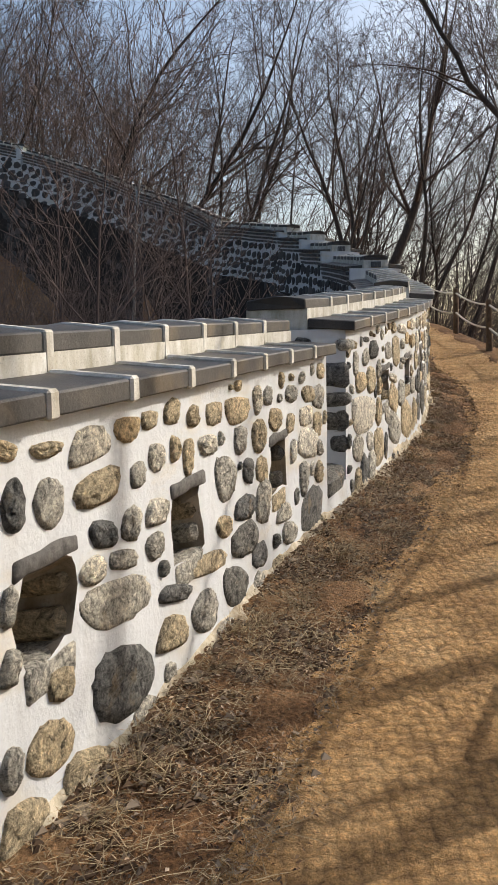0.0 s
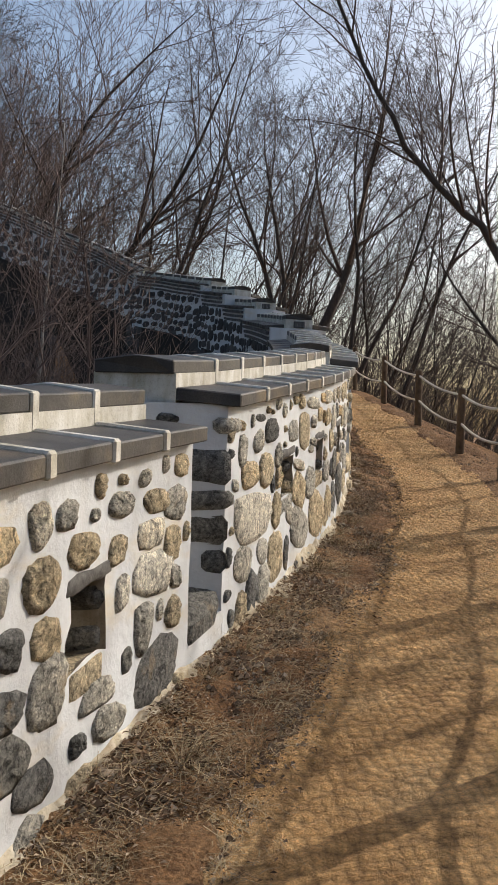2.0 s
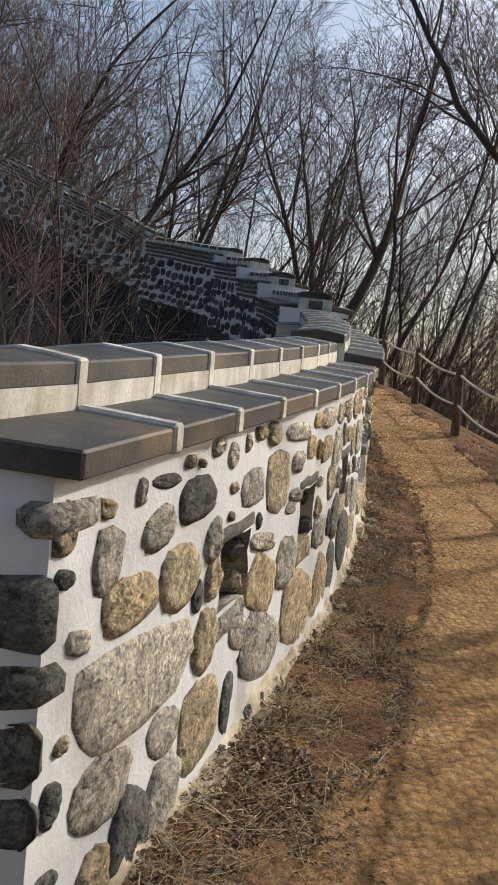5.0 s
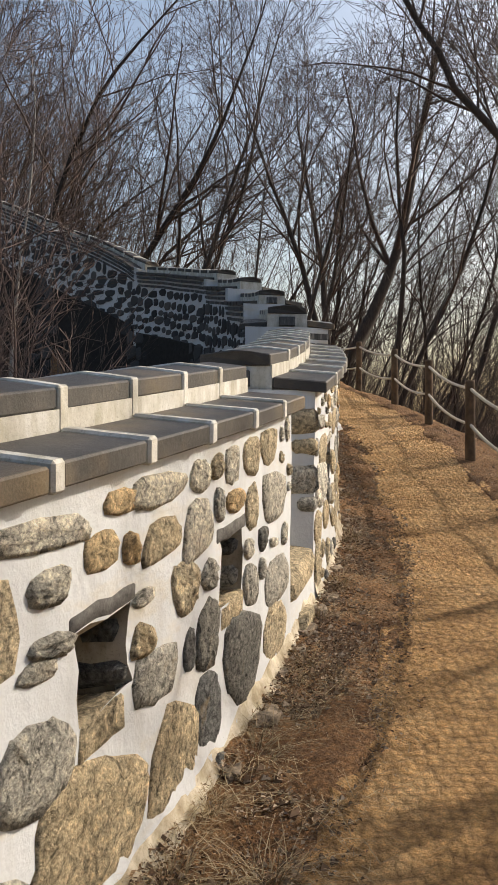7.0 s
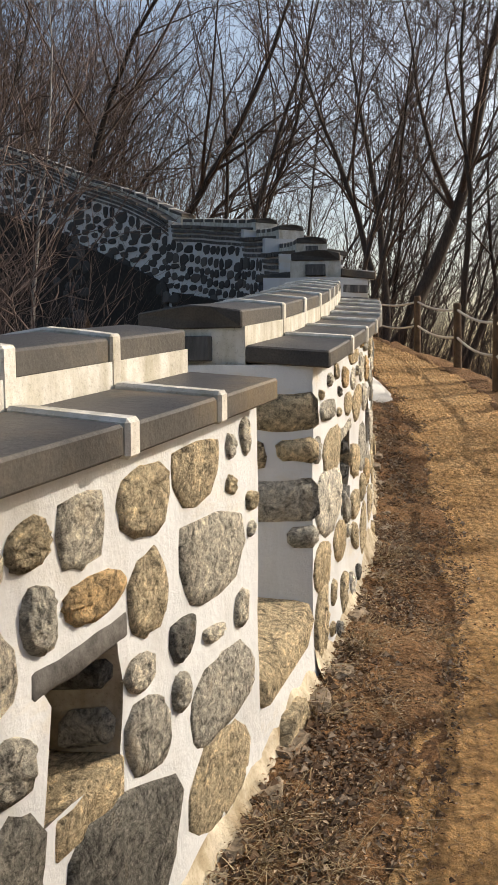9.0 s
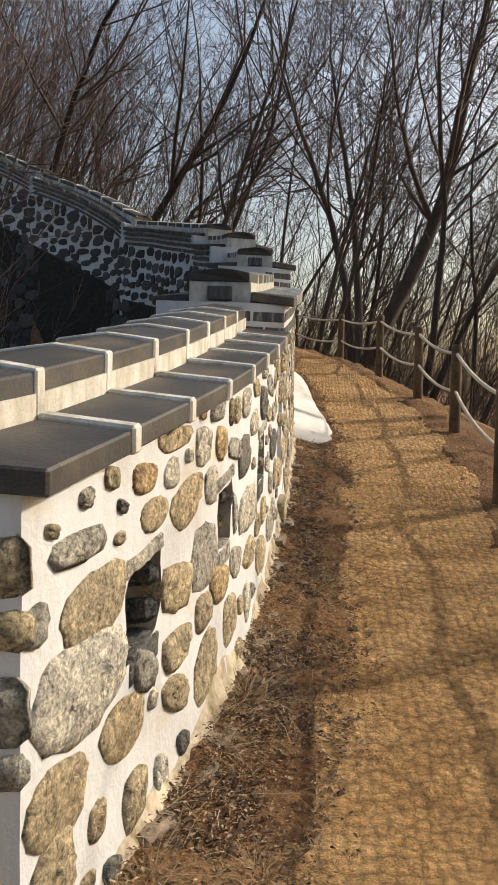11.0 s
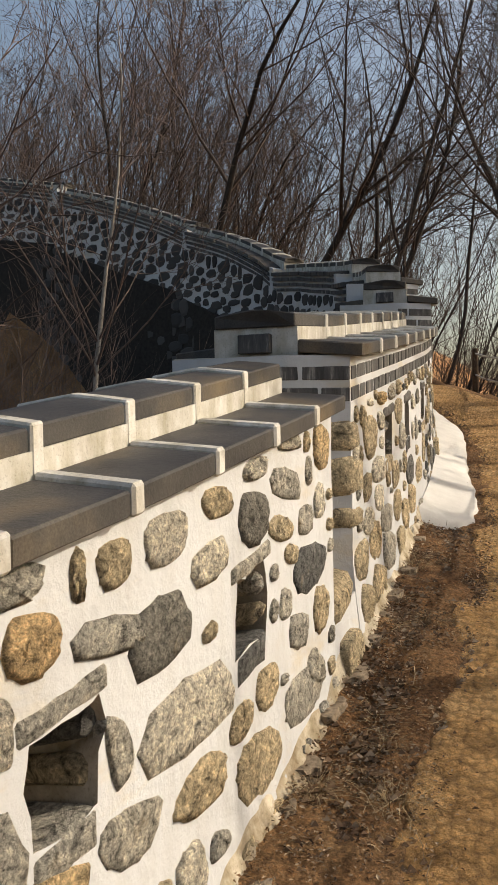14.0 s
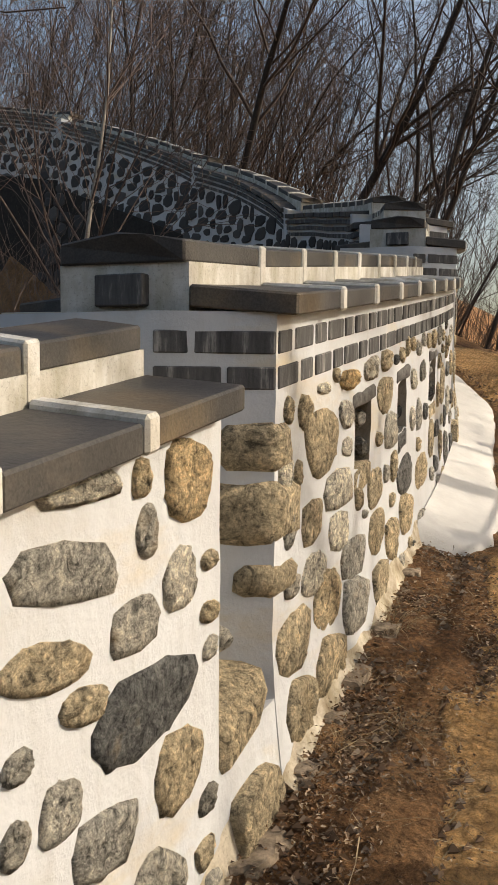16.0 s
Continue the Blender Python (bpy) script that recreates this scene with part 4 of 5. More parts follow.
# two courses of dark brick under the coping of the upper walls
def brick_rows(k):
    seg = SEGMENTS[k]
    y0, y1 = seg[0], seg[1]
    ty = face_dir((y0 + y1) / 2)[0].y
    for row, v in enumerate((0.135, 0.235)):
        y = y0 + 0.012
        n = 0
        while y < y1 - 0.05:
            w = (0.155 if (n + row) % 2 else 0.10) * ty
            e = min(y + w, y1 - 0.01)
            part("brick", slab_prism(seg, y, e, 0.007, -0.05, -v + 0.032, -v + 0.032, 0.064, False, 0.004), BRICK, walls[k])
            y = e + 0.032 * ty
            n += 1
    t = face_dir(y0)[0]
    for row, v in enumerate((0.135, 0.235)):
        for f0, f1 in ((0.0, 0.20), (0.215, 0.30)) if row == 0 else ((0.0, 0.12), (0.135, 0.30)):
            pts = []
            for zz in (-v - 0.032, -v + 0.032):
                for f, o in ((f0, -0.006), (f1, -0.006), (f1, 0.05), (f0, 0.05)):
                    pts.append(along(y0 - SKEW * f * t.y + o * t.y, -f, coping_z(seg, y0) + zz))
            part("brick", prism(pts, 0.004), BRICK, walls[k])


for k in (3, 4, 5):
    brick_rows(k)


# the far stretch seen from outside: rubble face, courses and the tall retaining wall, coloured dark for shade
def outer_face(k):
    seg = SEGMENTS[k]
    y0, y1 = seg[0], seg[1] + 0.15
    rnd = random.Random(70 + k)
    V, Fc = [], []
    mid = (y0 + y1) / 2
    deep = 5.2 if y0 > 19 else 3.4

    def box(y, v, w, h, thick, poly=True):
        t, n = face_dir(y)
        c = along(y, -THICK, coping_z(seg, y) - v)
        o = len(V)
        m = 7
        turn = rnd.uniform(0, 0.9)
        for sc, dep in ((1.0, 0.05), (1.0, -thick * 0.7), (0.72, -thick)):
            for q in range(m):
                a = turn + 2 * math.pi * q / m
                cc, ss = math.cos(a), math.sin(a)
                r = 0.5 / (abs(cc) ** 4 + abs(ss) ** 4) ** 0.25 * (rnd.uniform(0.80, 1.12) if poly else 1)
                V.append(c + t * (cc * r * w * sc) + Vector((0, 0, ss * r * h * sc)) + n * dep)
        for g in range(2):
            for q in range(m):
                Fc.append((o + g * m + q, o + g * m + (q + 1) % m, o + (g + 1) * m + (q + 1) % m, o + (g + 1) * m + q))
        Fc.append(tuple(o + 2 * m + q for q in range(m)))
    v = 0.33
    while v < deep:
        low = v > 1.25
        h = rnd.uniform(0.13, 0.25) if not low else rnd.uniform(0.20, 0.32)
        y = y0 + rnd.uniform(0, 0.1)
        while y < y1:
            ty = face_dir(y)[0].y
            w = rnd.uniform(0.14, 0.38) if not low else rnd.uniform(0.22, 0.5)
            box(y + w * ty / 2, v + h / 2 + rnd.uniform(-0.035, 0.035), w * rnd.uniform(0.82, 1.02), h * rnd.uniform(0.75, 1.2), rnd.uniform(0.012, 0.03) * (2 if low else 1))
            y += (w + (0.03 if not low else 0.012)) * ty
        v += h + (0.028 if not low else 0.012)
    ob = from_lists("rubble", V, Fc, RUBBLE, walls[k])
    tagged(ob, "dark rubble stones of the outer face, its shade included in their colour", kind="stuff")
    # brick courses, and the retaining wall behind the rubble
    for row, v in enumerate((0.115, 0.20, 0.285)):
        y = y0
        n = 0
        while y < seg[1] - 0.02:
            ty = face_dir(y)[0].y
            e = min(y + 0.26 * ty, seg[1])
            out = THICK + 0.05 - 0.02 * row
            part("brick", slab_prism(seg, y, e, -THICK + 0.02, -out, -v + 0.026, -v + 0.026, 0.05, False, 0), BRICK, walls[k])
            y = e + 0.018 * ty
    # near-black backing: the shade of the outer side is in its colour
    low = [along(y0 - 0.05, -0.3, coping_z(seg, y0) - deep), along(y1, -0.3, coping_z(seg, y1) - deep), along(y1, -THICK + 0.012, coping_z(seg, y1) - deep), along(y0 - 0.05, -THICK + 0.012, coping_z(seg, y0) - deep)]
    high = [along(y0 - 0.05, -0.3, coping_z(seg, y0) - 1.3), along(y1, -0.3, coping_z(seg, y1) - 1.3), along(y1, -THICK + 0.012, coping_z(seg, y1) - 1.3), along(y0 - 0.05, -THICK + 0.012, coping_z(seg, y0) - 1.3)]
    part("retaining_wall", prism(low + high), SHADED_BACK, walls[k])


for k in range(3, len(SEGMENTS)):
    outer_face(k)


# ---- white cement apron and footing rocks ----
def apron():
    rim = [(15.0, 0.40), (15.6, 0.40), (16.3, 0.34), (16.9, 0.30), (17.8, 0.36), (18.6, 0.40), (19.5, 0.34), (20.4, 0.22)]
    bm = bmesh.new()
    prev = None
    for y in np.linspace(15.0, 20.4, 60):
        out = np.interp(y, [r[0] for r in rim], [r[1] for r in rim]) + 0.03 * noise.noise((y * 4, 0, 7)) + 0.01 * noise.noise((y * 15, 0, 7))
        if y < 15.25:
            out *= 0.35 + 0.65 * (y - 15.0) / 0.25
        row = []
        for f in (-0.02, 0.3, 0.65, 0.93, 1.0, 1.02):
            d = 0.03 + (out - 0.03) * f
            p = along(y, d, 0)
            z = ground_z(p.x, p.y) + (0.10 - 0.05 * f if f < 0.95 else 0.03 if f < 1.01 else -0.08) + 0.003 * noise.noise((p.x * 6, p.y * 6, 2))
            row.append(bm.verts.new((p.x, p.y, z - (0.2 if y < 15.05 else 0.0))))
        if prev:
            for a in range(5):
                bm.faces.new((prev[a], prev[a + 1], row[a + 1], row[a]))
        prev = row
    bmesh.ops.recalc_face_normals(bm, faces=bm.faces)
    tagged(link("apron", bm, APRON, smooth=True), "white cement apron at the foot of the wall", "apron", kind="structure")


def skirt(k):
    """Rough earth-stained render that flares out where the wall meets the soil."""
    seg = SEGMENTS[k]
    bm = bmesh.new()
    prev = None
    y0, y1 = max(seg[0], 0.5), min(SEGMENTS[k + 1][0] - 0.01, 15.4)
    for y in np.linspace(y0, y1, int((y1 - y0) / 0.035)):
        g = ground_z(*along(y, 0.06, 0).xy)
        heavy = 0.5 + 0.5 * min(1, max(0, (y - 5) / 3))
        top = max(0.012, (0.085 + 0.13 * noise.noise((y * 1.9, 1, k)) + 0.07 * noise.noise((y * 7, 4, k))) * heavy)
        row = []
        for f, lift in ((1.0, -0.006), (0.85, 0.002), (0.45, 0.010), (0.0, 0.030), (-0.5, 0.050), (-1.2, 0.08)):
            z = g + top * f
            d = face_depth(coping_z(seg, y) - z) + lift + (0.022 * noise.noise((y * 17, f * 4, 2)) + 0.008 * noise.noise((y * 40, f * 9, 6))) * (f < 0.8)
            row.append(bm.verts.new(along(y, d, z)))
        if prev:
            for a in range(5):
                bm.faces.new((prev[a], prev[a + 1], row[a + 1], row[a]))
        prev = row
    bmesh.ops.recalc_face_normals(bm, faces=bm.faces)
    part("skirt", bm, SKIRT, walls[k], "rough earth-stained render at the wall's foot", True)


def rock(seed):
    bm = bmesh.new()
    bmesh.ops.create_icosphere(bm, subdivisions=3, radius=0.5)
    for v in bm.verts:
        q = v.co.copy()
        v.co *= 1 + 0.45 * noise.noise(q * 2.6 + Vector((seed * 3, 0, 0))) + 0.2 * noise.noise(q * 6 + Vector((0, seed, 0)))
        v.co.z = min(v.co.z, 0.30 + 0.12 * noise.noise(q * 3 + Vector((seed, 5, 0))))
        v.co.y = max(min(v.co.y, 0.38), -0.36)
    me = bpy.data.meshes.new("rock")
    bm.to_mesh(me)
    bm.free()
    me.materials.append(FOOT)
    return me


ROCKS = [rock(k) for k in range(8)]


def footing():
    rnd = random.Random(31)
    y = 1.2
    while y < 15.2:
        heavy = 7.2 < y
        w = rnd.uniform(0.09, 0.20) if heavy else rnd.uniform(0.06, 0.14)
        p = along(y, rnd.uniform(0.02, 0.10 if heavy else 0.06), 0)
        ob = tagged(new("rock", ROCKS[rnd.randrange(8)]), "rough brown footing rock half buried at the wall's foot", "rock", "footing rocks")
        ob.matrix_basis = Matrix.Translation((p.x, p.y, ground_z(p.x, p.y) - w * 0.14)) @ Matrix.Rotation(math.pi / 2 - math.atan(float(np.interp(y, YS, SX))) + rnd.uniform(-0.3, 0.3), 4, "Z") @ Matrix.Diagonal((w * rnd.uniform(1.0, 1.6), w * 0.8, w * rnd.uniform(0.5, 0.8), 1))
        y += w * (1.25 if heavy else 3.0) + rnd.uniform(0, 0.25)


apron()
for k in range(4):
    skirt(k)
footing()


# ---- rope fence ----
POSTS = [(1.2, 2.3), (2.0, 4.2), (2.75, 6.1), (3.4, 8.0), (3.95, 9.9), (4.10, 11.7), (4.06, 13.5), (4.13, 15.95), (3.98, 17.85), (3.62, 19.65), (3.11, 22.1), (2.24, 24.2)]


def fence():
    root = new("rope_fence")
    tagged(root, "brown wooden posts strung with two sagging pale ropes", "fence")
    tops = []
    rnd = random.Random(8)
    for x, y in POSTS:
        z = ground_z(x, y)
        bm = bmesh.new()
        rows = []
        lean = (rnd.uniform(-0.02, 0.02), rnd.uniform(-0.02, 0.02))
        for hgt, r in ((-0.2, 0.058), (0.0, 0.058), (0.45, 0.055), (0.86, 0.054), (0.89, 0.046)):
            rows.append([bm.verts.new((x + lean[0] * hgt + r * math.cos(a), y + lean[1] * hgt + r * math.sin(a), z + hgt)) for a in (2 * math.pi * k / 12 for k in range(12))])
        for a, b in zip(rows, rows[1:]):
            for k in range(12):
                bm.faces.new((a[k], a[(k + 1) % 12], b[(k + 1) % 12], b[k]))
        bm.faces.new(rows[-1])
        part("post", bm, WOOD, root, "", True)
        tops.append((x + lean[0] * 0.8, y + lean[1] * 0.8, z))
    for hgt, sag in ((0.80, 0.055), (0.42, 0.07)):
        for a, b in zip(tops, tops[1:]):
            pts = [Vector((a[0] + (b[0] - a[0]) * f, a[1] + (b[1] - a[1]) * f, a[2] + (b[2] - a[2]) * f + hgt - sag * 4 * f * (1 - f))) for f in np.linspace(0, 1, 13)]
            vs, fs = tube(pts, [0.017] * 13, 6)
            ob = from_lists("rope", vs, fs, ROPE, root, True)
    return root


def tube(pts, radii, sides):
    """Vertices and faces of a tube along a line of points."""
    vs, fs = [], []
    for i, (p, r) in enumerate(zip(pts, radii)):
        d = (pts[min(i + 1, len(pts) - 1)] - pts[max(i - 1, 0)]).normalized()
        u = d.cross(Vector((0.31, 0.17, 0.93)) if abs(d.z) < 0.9 else Vector((1, 0, 0))).normalized()
        w = d.cross(u)
        for k in range(sides):
            a = 2 * math.pi * k / sides
            vs.append(p + u * (r * math.cos(a)) + w * (r * math.sin(a)))
    for i in range(len(pts) - 1):
        for k in range(sides):
            q = (k + 1) % sides
            fs.append((i * sides + k, i * sides + q, (i + 1) * sides + q, (i + 1) * sides + k))
    return vs, fs


fence()


# ---- trees ----
def grow(rnd, start, way, length, radius, depth, out, wander, lift, sides, kids, reach=1.0):
    """One limb and, from it, its branches; out collects (depth, points, radii)."""
    n = max(3, int(length / (0.35 if depth < 2 else 0.22)))
    n = min(n, (12, 8, 4, 2)[min(depth, 3)])
    pts, rad = [start.copy()], [radius]
    d = way.normalized()
    p = start.copy()
    for i in range(n):
        d = (d + Vector((rnd.gauss(0, wander), rnd.gauss(0, wander), rnd.gauss(0, wander) + lift))).normalized()
        p = p + d * (length / n)
        pts.append(p.copy())
        rad.append(max(radius * (1 - (0.92 if depth == 0 else 0.78) * (i + 1) / n), 0.004))
    out.append((depth, pts, rad))
    if depth >= len(kids):
        return
    for k in range(kids[depth]):
        f = rnd.uniform(0.25 if depth else 0.3, 1.0)
        i = min(int(f * n), n - 1)
        base = pts[i].lerp(pts[i + 1], f * n - i if f < 1 else 0)
        axis = (pts[i + 1] - pts[i]).normalized()
        side = axis.cross(Vector((rnd.gauss(0, 1), rnd.gauss(0, 1), rnd.gauss(0, 1)))).normalized()
        spread = rnd.uniform(0.45, 0.95)
        nd = axis * math.cos(spread) + side * math.sin(spread)
        grow(rnd, base, nd, length * rnd.uniform(0.32, 0.6) * (1.15 - 0.5 * f) * (reach if depth == 0 else 1), max(rad[i] * rnd.uniform(0.38, 0.58), 0.0055), depth + 1, out, wander * 1.25, lift, sides, kids, reach)


def tree(seed, height, radius, lean, kids, wander=0.07, lift=0.03, bark=None, label="", name="tree", forks=1, reach=1.0):
    rnd = random.Random(seed)
    out = []
    for k in range(forks):
        way = Vector((lean[0] + rnd.uniform(-0.16, 0.16) * (forks > 1), lean[1] + rnd.uniform(-0.16, 0.16) * (forks > 1), 1))
        grow(rnd, Vector((rnd.uniform(-0.1, 0.1) * (forks > 1), rnd.uniform(-0.1, 0.1) * (forks > 1), -0.3)), way, height * rnd.uniform(0.85, 1.0), radius, 0, out, wander, lift, 6, kids, reach)
    root = new(name)
    tagged(root, label, "tree" if name == "tree" else name)
    tree_parts(root, out, bark)
    return root


def tree_parts(root, out, bark=None):
    """Trunk and crown meshes of the limbs in out, under root."""
    for pname, test, mat in (("trunk", lambda d: d == 0, bark or BARK), ("crown", lambda d: d > 0, TWIG if bark else CROWN)):
        V, Fc = [], []
        for d, pts, rad in out:
            if not test(d):
                continue
            sides = 7 if d == 0 else 4 if d == 1 else 3
            vs, fs = tube(pts, rad, sides)
            o = len(V)
            V.extend(vs)
            Fc.extend([tuple(i + o for i in f) for f in fs])
        from_lists(pname, V, Fc, mat, root, True)


def bent_tree(seed, x, y, bends, radius, boughs):
    """A tree whose trunk bends over the path; bends are (x, z) steps from its foot."""
    rnd = random.Random(seed)
    out, pts = [], []
    line = [Vector((a, 0, b)) for a, b in bends]
    for i in range(len(line) - 1):
        p0, p1, p2, p3 = line[max(i - 1, 0)], line[i], line[i + 1], line[min(i + 2, len(line) - 1)]
        for f in (0, 0.25, 0.5, 0.75):
            q = 0.5 * (2 * p1 + (p2 - p0) * f + (2 * p0 - 5 * p1 + 4 * p2 - p3) * f * f + (3 * p1 - p0 - 3 * p2 + p3) * f ** 3)
            pts.append(q + Vector((rnd.gauss(0, 0.03), rnd.gauss(0, 0.05), rnd.gauss(0, 0.03))))
    rad = [radius * (1 - 0.8 * i / len(pts)) for i in range(len(pts))]
    out.append((0, pts, rad))
    for k in range(boughs):
        i = rnd.randrange(len(pts) * 2 // 5, len(pts) - 1)
        way = (pts[i + 1] - pts[i]).normalized() * 0.7 + Vector((rnd.gauss(0.1, 0.6), rnd.gauss(0, 0.5), rnd.gauss(0.45, 0.4)))
        grow(rnd, pts[i], way, rnd.uniform(1.8, 4.6), rad[i] * rnd.uniform(0.35, 0.6), 1, out, 0.10, 0.015, 6, (0, 9, 6))
    root = tagged(new("tree"), "bare dark tree whose bent trunk overhangs the footpath", "tree")
    tree_parts(root, out)
    root.matrix_basis = put(None, x, y, 0, 1)


def put(ob, x, y, turn, size, sink=0.0):
    return Matrix.Translation((x, y, ground_z(x, y) - sink)) @ Matrix.Rotation(turn, 4, "Z") @ Matrix.Diagonal((size, size, size, 1))


def woods():
    rnd = random.Random(21)
    kinds = [tree(100 + k, 8.0 + k % 4, 0.052 + 0.018 * (k % 3), (0.24 + 0.12 * (k % 3), 0.02), (13, 8, 6), 0.075, 0.02,
                  label="bare leaning deciduous tree with dark bark on the hillside", forks=1 + (k % 3 == 1)) for k in range(7)]
    spots = []
    for k in range(6000):
        if len(spots) > 54:
            break
        x, y = rnd.uniform(-20, 22), rnd.uniform(14, 46)
        d = ground_at(x, y)[1][0]
        if -3.0 < d < 3.2:
            continue
        if d < 0 and y < 24 and x > -8:
            continue
        if abs(math.atan2(x - 1.0, y + 2)) > 0.62:
            continue
        if any((x - a) ** 2 + (y - b) ** 2 < 1.7 for a, b in spots):
            continue
        spots.append((x, y))
    used = set()
    for k, (x, y) in enumerate(spots):
        j = k % len(kinds)
        m = put(None, x, y, rnd.uniform(-0.6, 0.6), rnd.uniform(0.8, 1.3))
        if j not in used:
            used.add(j)
            kinds[j].matrix_basis = m
        else:
            copy_thing(kinds[j], m)


def landmark_trees():
    lab = "large bare deciduous tree with forked dark trunk behind the fence"
    for seed, x, y, h, r, lean, kids, wander, lift, forks in (
            (301, 3.6, 26.5, 11, 0.12, (0.10, 0.0), (12, 8, 5), 0.08, 0.03, 2),
            (302, 3.3, 24.4, 12, 0.19, (0.48, 0.0), (11, 7, 5), 0.05, 0.05, 1),
            (304, 13.4, 21.5, 13, 0.13, (-0.6, 0.1), (14, 9, 6), 0.07, 0.015, 2),
            (305, -3.6, 30.0, 13, 0.14, (0.75, -0.05), (13, 8, 5), 0.05, 0.03, 1),
            (306, -0.8, 29.0, 12, 0.11, (0.45, 0.0), (12, 7, 5), 0.06, 0.03, 2),
            (307, 6.2, 24.0, 11, 0.10, (0.35, 0.0), (12, 8, 5), 0.06, 0.03, 1),
            (308, 12.0, 15.0, 10.0, 0.11, (-0.05, 0.0), (8, 6, 3), 0.07, 0.03, 2),
            (309, 11.0, 11.0, 10.0, 0.13, (0.05, 0.1), (8, 6, 3), 0.07, 0.03, 2),
            (310, 9.5, 6.0, 9.0, 0.12, (0.1, 0.1), (8, 6, 3), 0.07, 0.03, 2),
            (311, 15.5, 18.5, 10.0, 0.11, (0.0, 0.0), (8, 6, 3), 0.07, 0.03, 1)):
        t = tree(seed, h, r, lean, kids, wander, lift, label=lab, forks=forks, reach=0.6 if seed == 304 else 1.0)
        t.matrix_basis = put(None, x, y, 0, 1)
    foot = ground_z(7.65, 18.5)
    bent_tree(303, 7.65, 18.5, [(0, -0.3), (0.02, 1.0), (-0.05, 4.4 - foot), (-0.9, 6.0 - foot), (-2.2, 7.2 - foot), (-3.6, 9.3 - foot), (-4.6, 11.6 - foot)], 0.14, 26)
    for k, (x, y) in enumerate(((7.0, 3.6), (8.4, 8.3), (7.6, 1.6), (9.6, 10.2), (10.4, 13.2), (12.6, 8.6), (11.8, 3.9), (6.4, 5.0), (13.5, 16.8))):
        t = tree(340 + k, 7.5 + k % 3, 0.115 + 0.025 * (k % 3), (0.12 * (k % 3 - 1), 0.05), (7, 5), 0.06, 0.03, label="bare deciduous tree on the slope below the fence", forks=1 + k % 2)
        t.matrix_basis = put(None, x, y, 0, 1)
    for seed, x, y, h in ((321, -2.9, 19.5, 8.5), (322, -1.15, 13.2, 6.5), (323, -2.1, 11.2, 6.0), (324, -3.4, 14.5, 6.0), (325, -0.7, 12.4, 4.2), (326, -1.7, 13.6, 4.6)):
        t = tree(seed, h, 0.052 if h > 8 else 0.040 if h > 5 else 0.03, (-0.07 if seed == 321 else 0.03, 0.0), (22, 9, 4) if seed == 321 else (14, 6, 3), 0.05, 0.04, PALE if seed == 321 else TWIG, "slender bare sapling with pale grey stem behind the wall")
        t.matrix_basis = put(None, x, y, 0, 1)


def thicket(name, label, seed, count, area, height, radius, lean, mat, twigs, loose=0.22, clear=2.0):
    """Uncountable thin stems with side twigs, in one mesh."""
    rnd = random.Random(seed)
    V, Fc = [], []

    def add(pts, rad):
        vs, fs = tube(pts, rad, 3)
        o = len(V)
        V.extend(vs)
        Fc.extend([tuple(i + o for i in f) for f in fs])
    xs = np.array([rnd.uniform(area[0], area[1]) for k in range(count)])
    ys = np.array([rnd.uniform(area[2], area[3]) for k in range(count)])
    zs, ds = ground_at(xs, ys)
    for x, y, z, d in zip(xs, ys, zs, ds):
        if -clear < d < 2.6:
            continue
        h = rnd.uniform(*height)
        r = rnd.uniform(*radius)
        p = Vector((x, y, z - 0.1))
        way = Vector((lean + rnd.gauss(0, loose), rnd.gauss(0, loose * 0.7), 1)).normalized()
        pts, rad = [p.copy()], [r]
        for k in range(5):
            way = (way + Vector((rnd.gauss(0, 0.09), rnd.gauss(0, 0.09), 0.03))).normalized()
            p = p + way * (h / 5)
            pts.append(p.copy())
            rad.append(r * (1 - 0.17 * (k + 1)))
        add(pts, rad)
        for k in range(twigs):
            f = rnd.uniform(0.8, 4.9)
            i = int(f)
            b = pts[i].lerp(pts[i + 1], f - i)
            w2 = (way + Vector((rnd.gauss(0, 0.6), rnd.gauss(0, 0.5), rnd.gauss(0.1, 0.35)))).normalized()
            ln = h * rnd.uniform(0.12, 0.32)
            e1 = b + w2 * ln * 0.5
            w3 = (w2 + Vector((rnd.gauss(0, 0.25), rnd.gauss(0, 0.25), 0.15))).normalized()
            add([b, e1, e1 + w3 * ln * 0.5], [r * 0.4, r * 0.28, r * 0.14])
    ob = from_lists(name, V, Fc, mat, None, True)
    tagged(ob, label, "woods" if "wood" in name else "brush", kind="stuff")


woods()
landmark_trees()
thicket("far_woods", "dense bare woodland of thin leaning stems", 41, 760, (-24, 34, 27, 54), (5, 10), (0.013, 0.040), 0.34, CROWN, 16)
thicket("hillside_brush", "reddish bare brush on the shaded slope", 42, 700, (-9, 0.0, 7.5, 22), (1.4, 3.8), (0.005, 0.011), 0.0, TWIG, 20, 0.5, 3.2)
thicket("low_brush", "dark bare undergrowth on the bank below the wall", 48, 1300, (-11, -0.2, 6, 22), (0.5, 1.7), (0.004, 0.009), 0.0, CROWN, 12, 0.6, 2.0)
thicket("hill_woods", "brown bare thicket on the hill behind the far wall", 44, 620, (-20, -3.2, 25.5, 42), (3.0, 8.5), (0.010, 0.036), 0.2, HILL, 16, 0.24, 2.2)
thicket("slope_brush", "bare brush below the fence", 43, 600, (4.5, 20, 12, 38), (1.0, 3.2), (0.005, 0.013), 0.2, CROWN, 10)
thicket("leaning_woods", "bare dark stems leaning over the slope beyond the fence", 45, 240, (1.0, 22, 26, 46), (5, 10), (0.018, 0.05), 0.36, CROWN, 10)
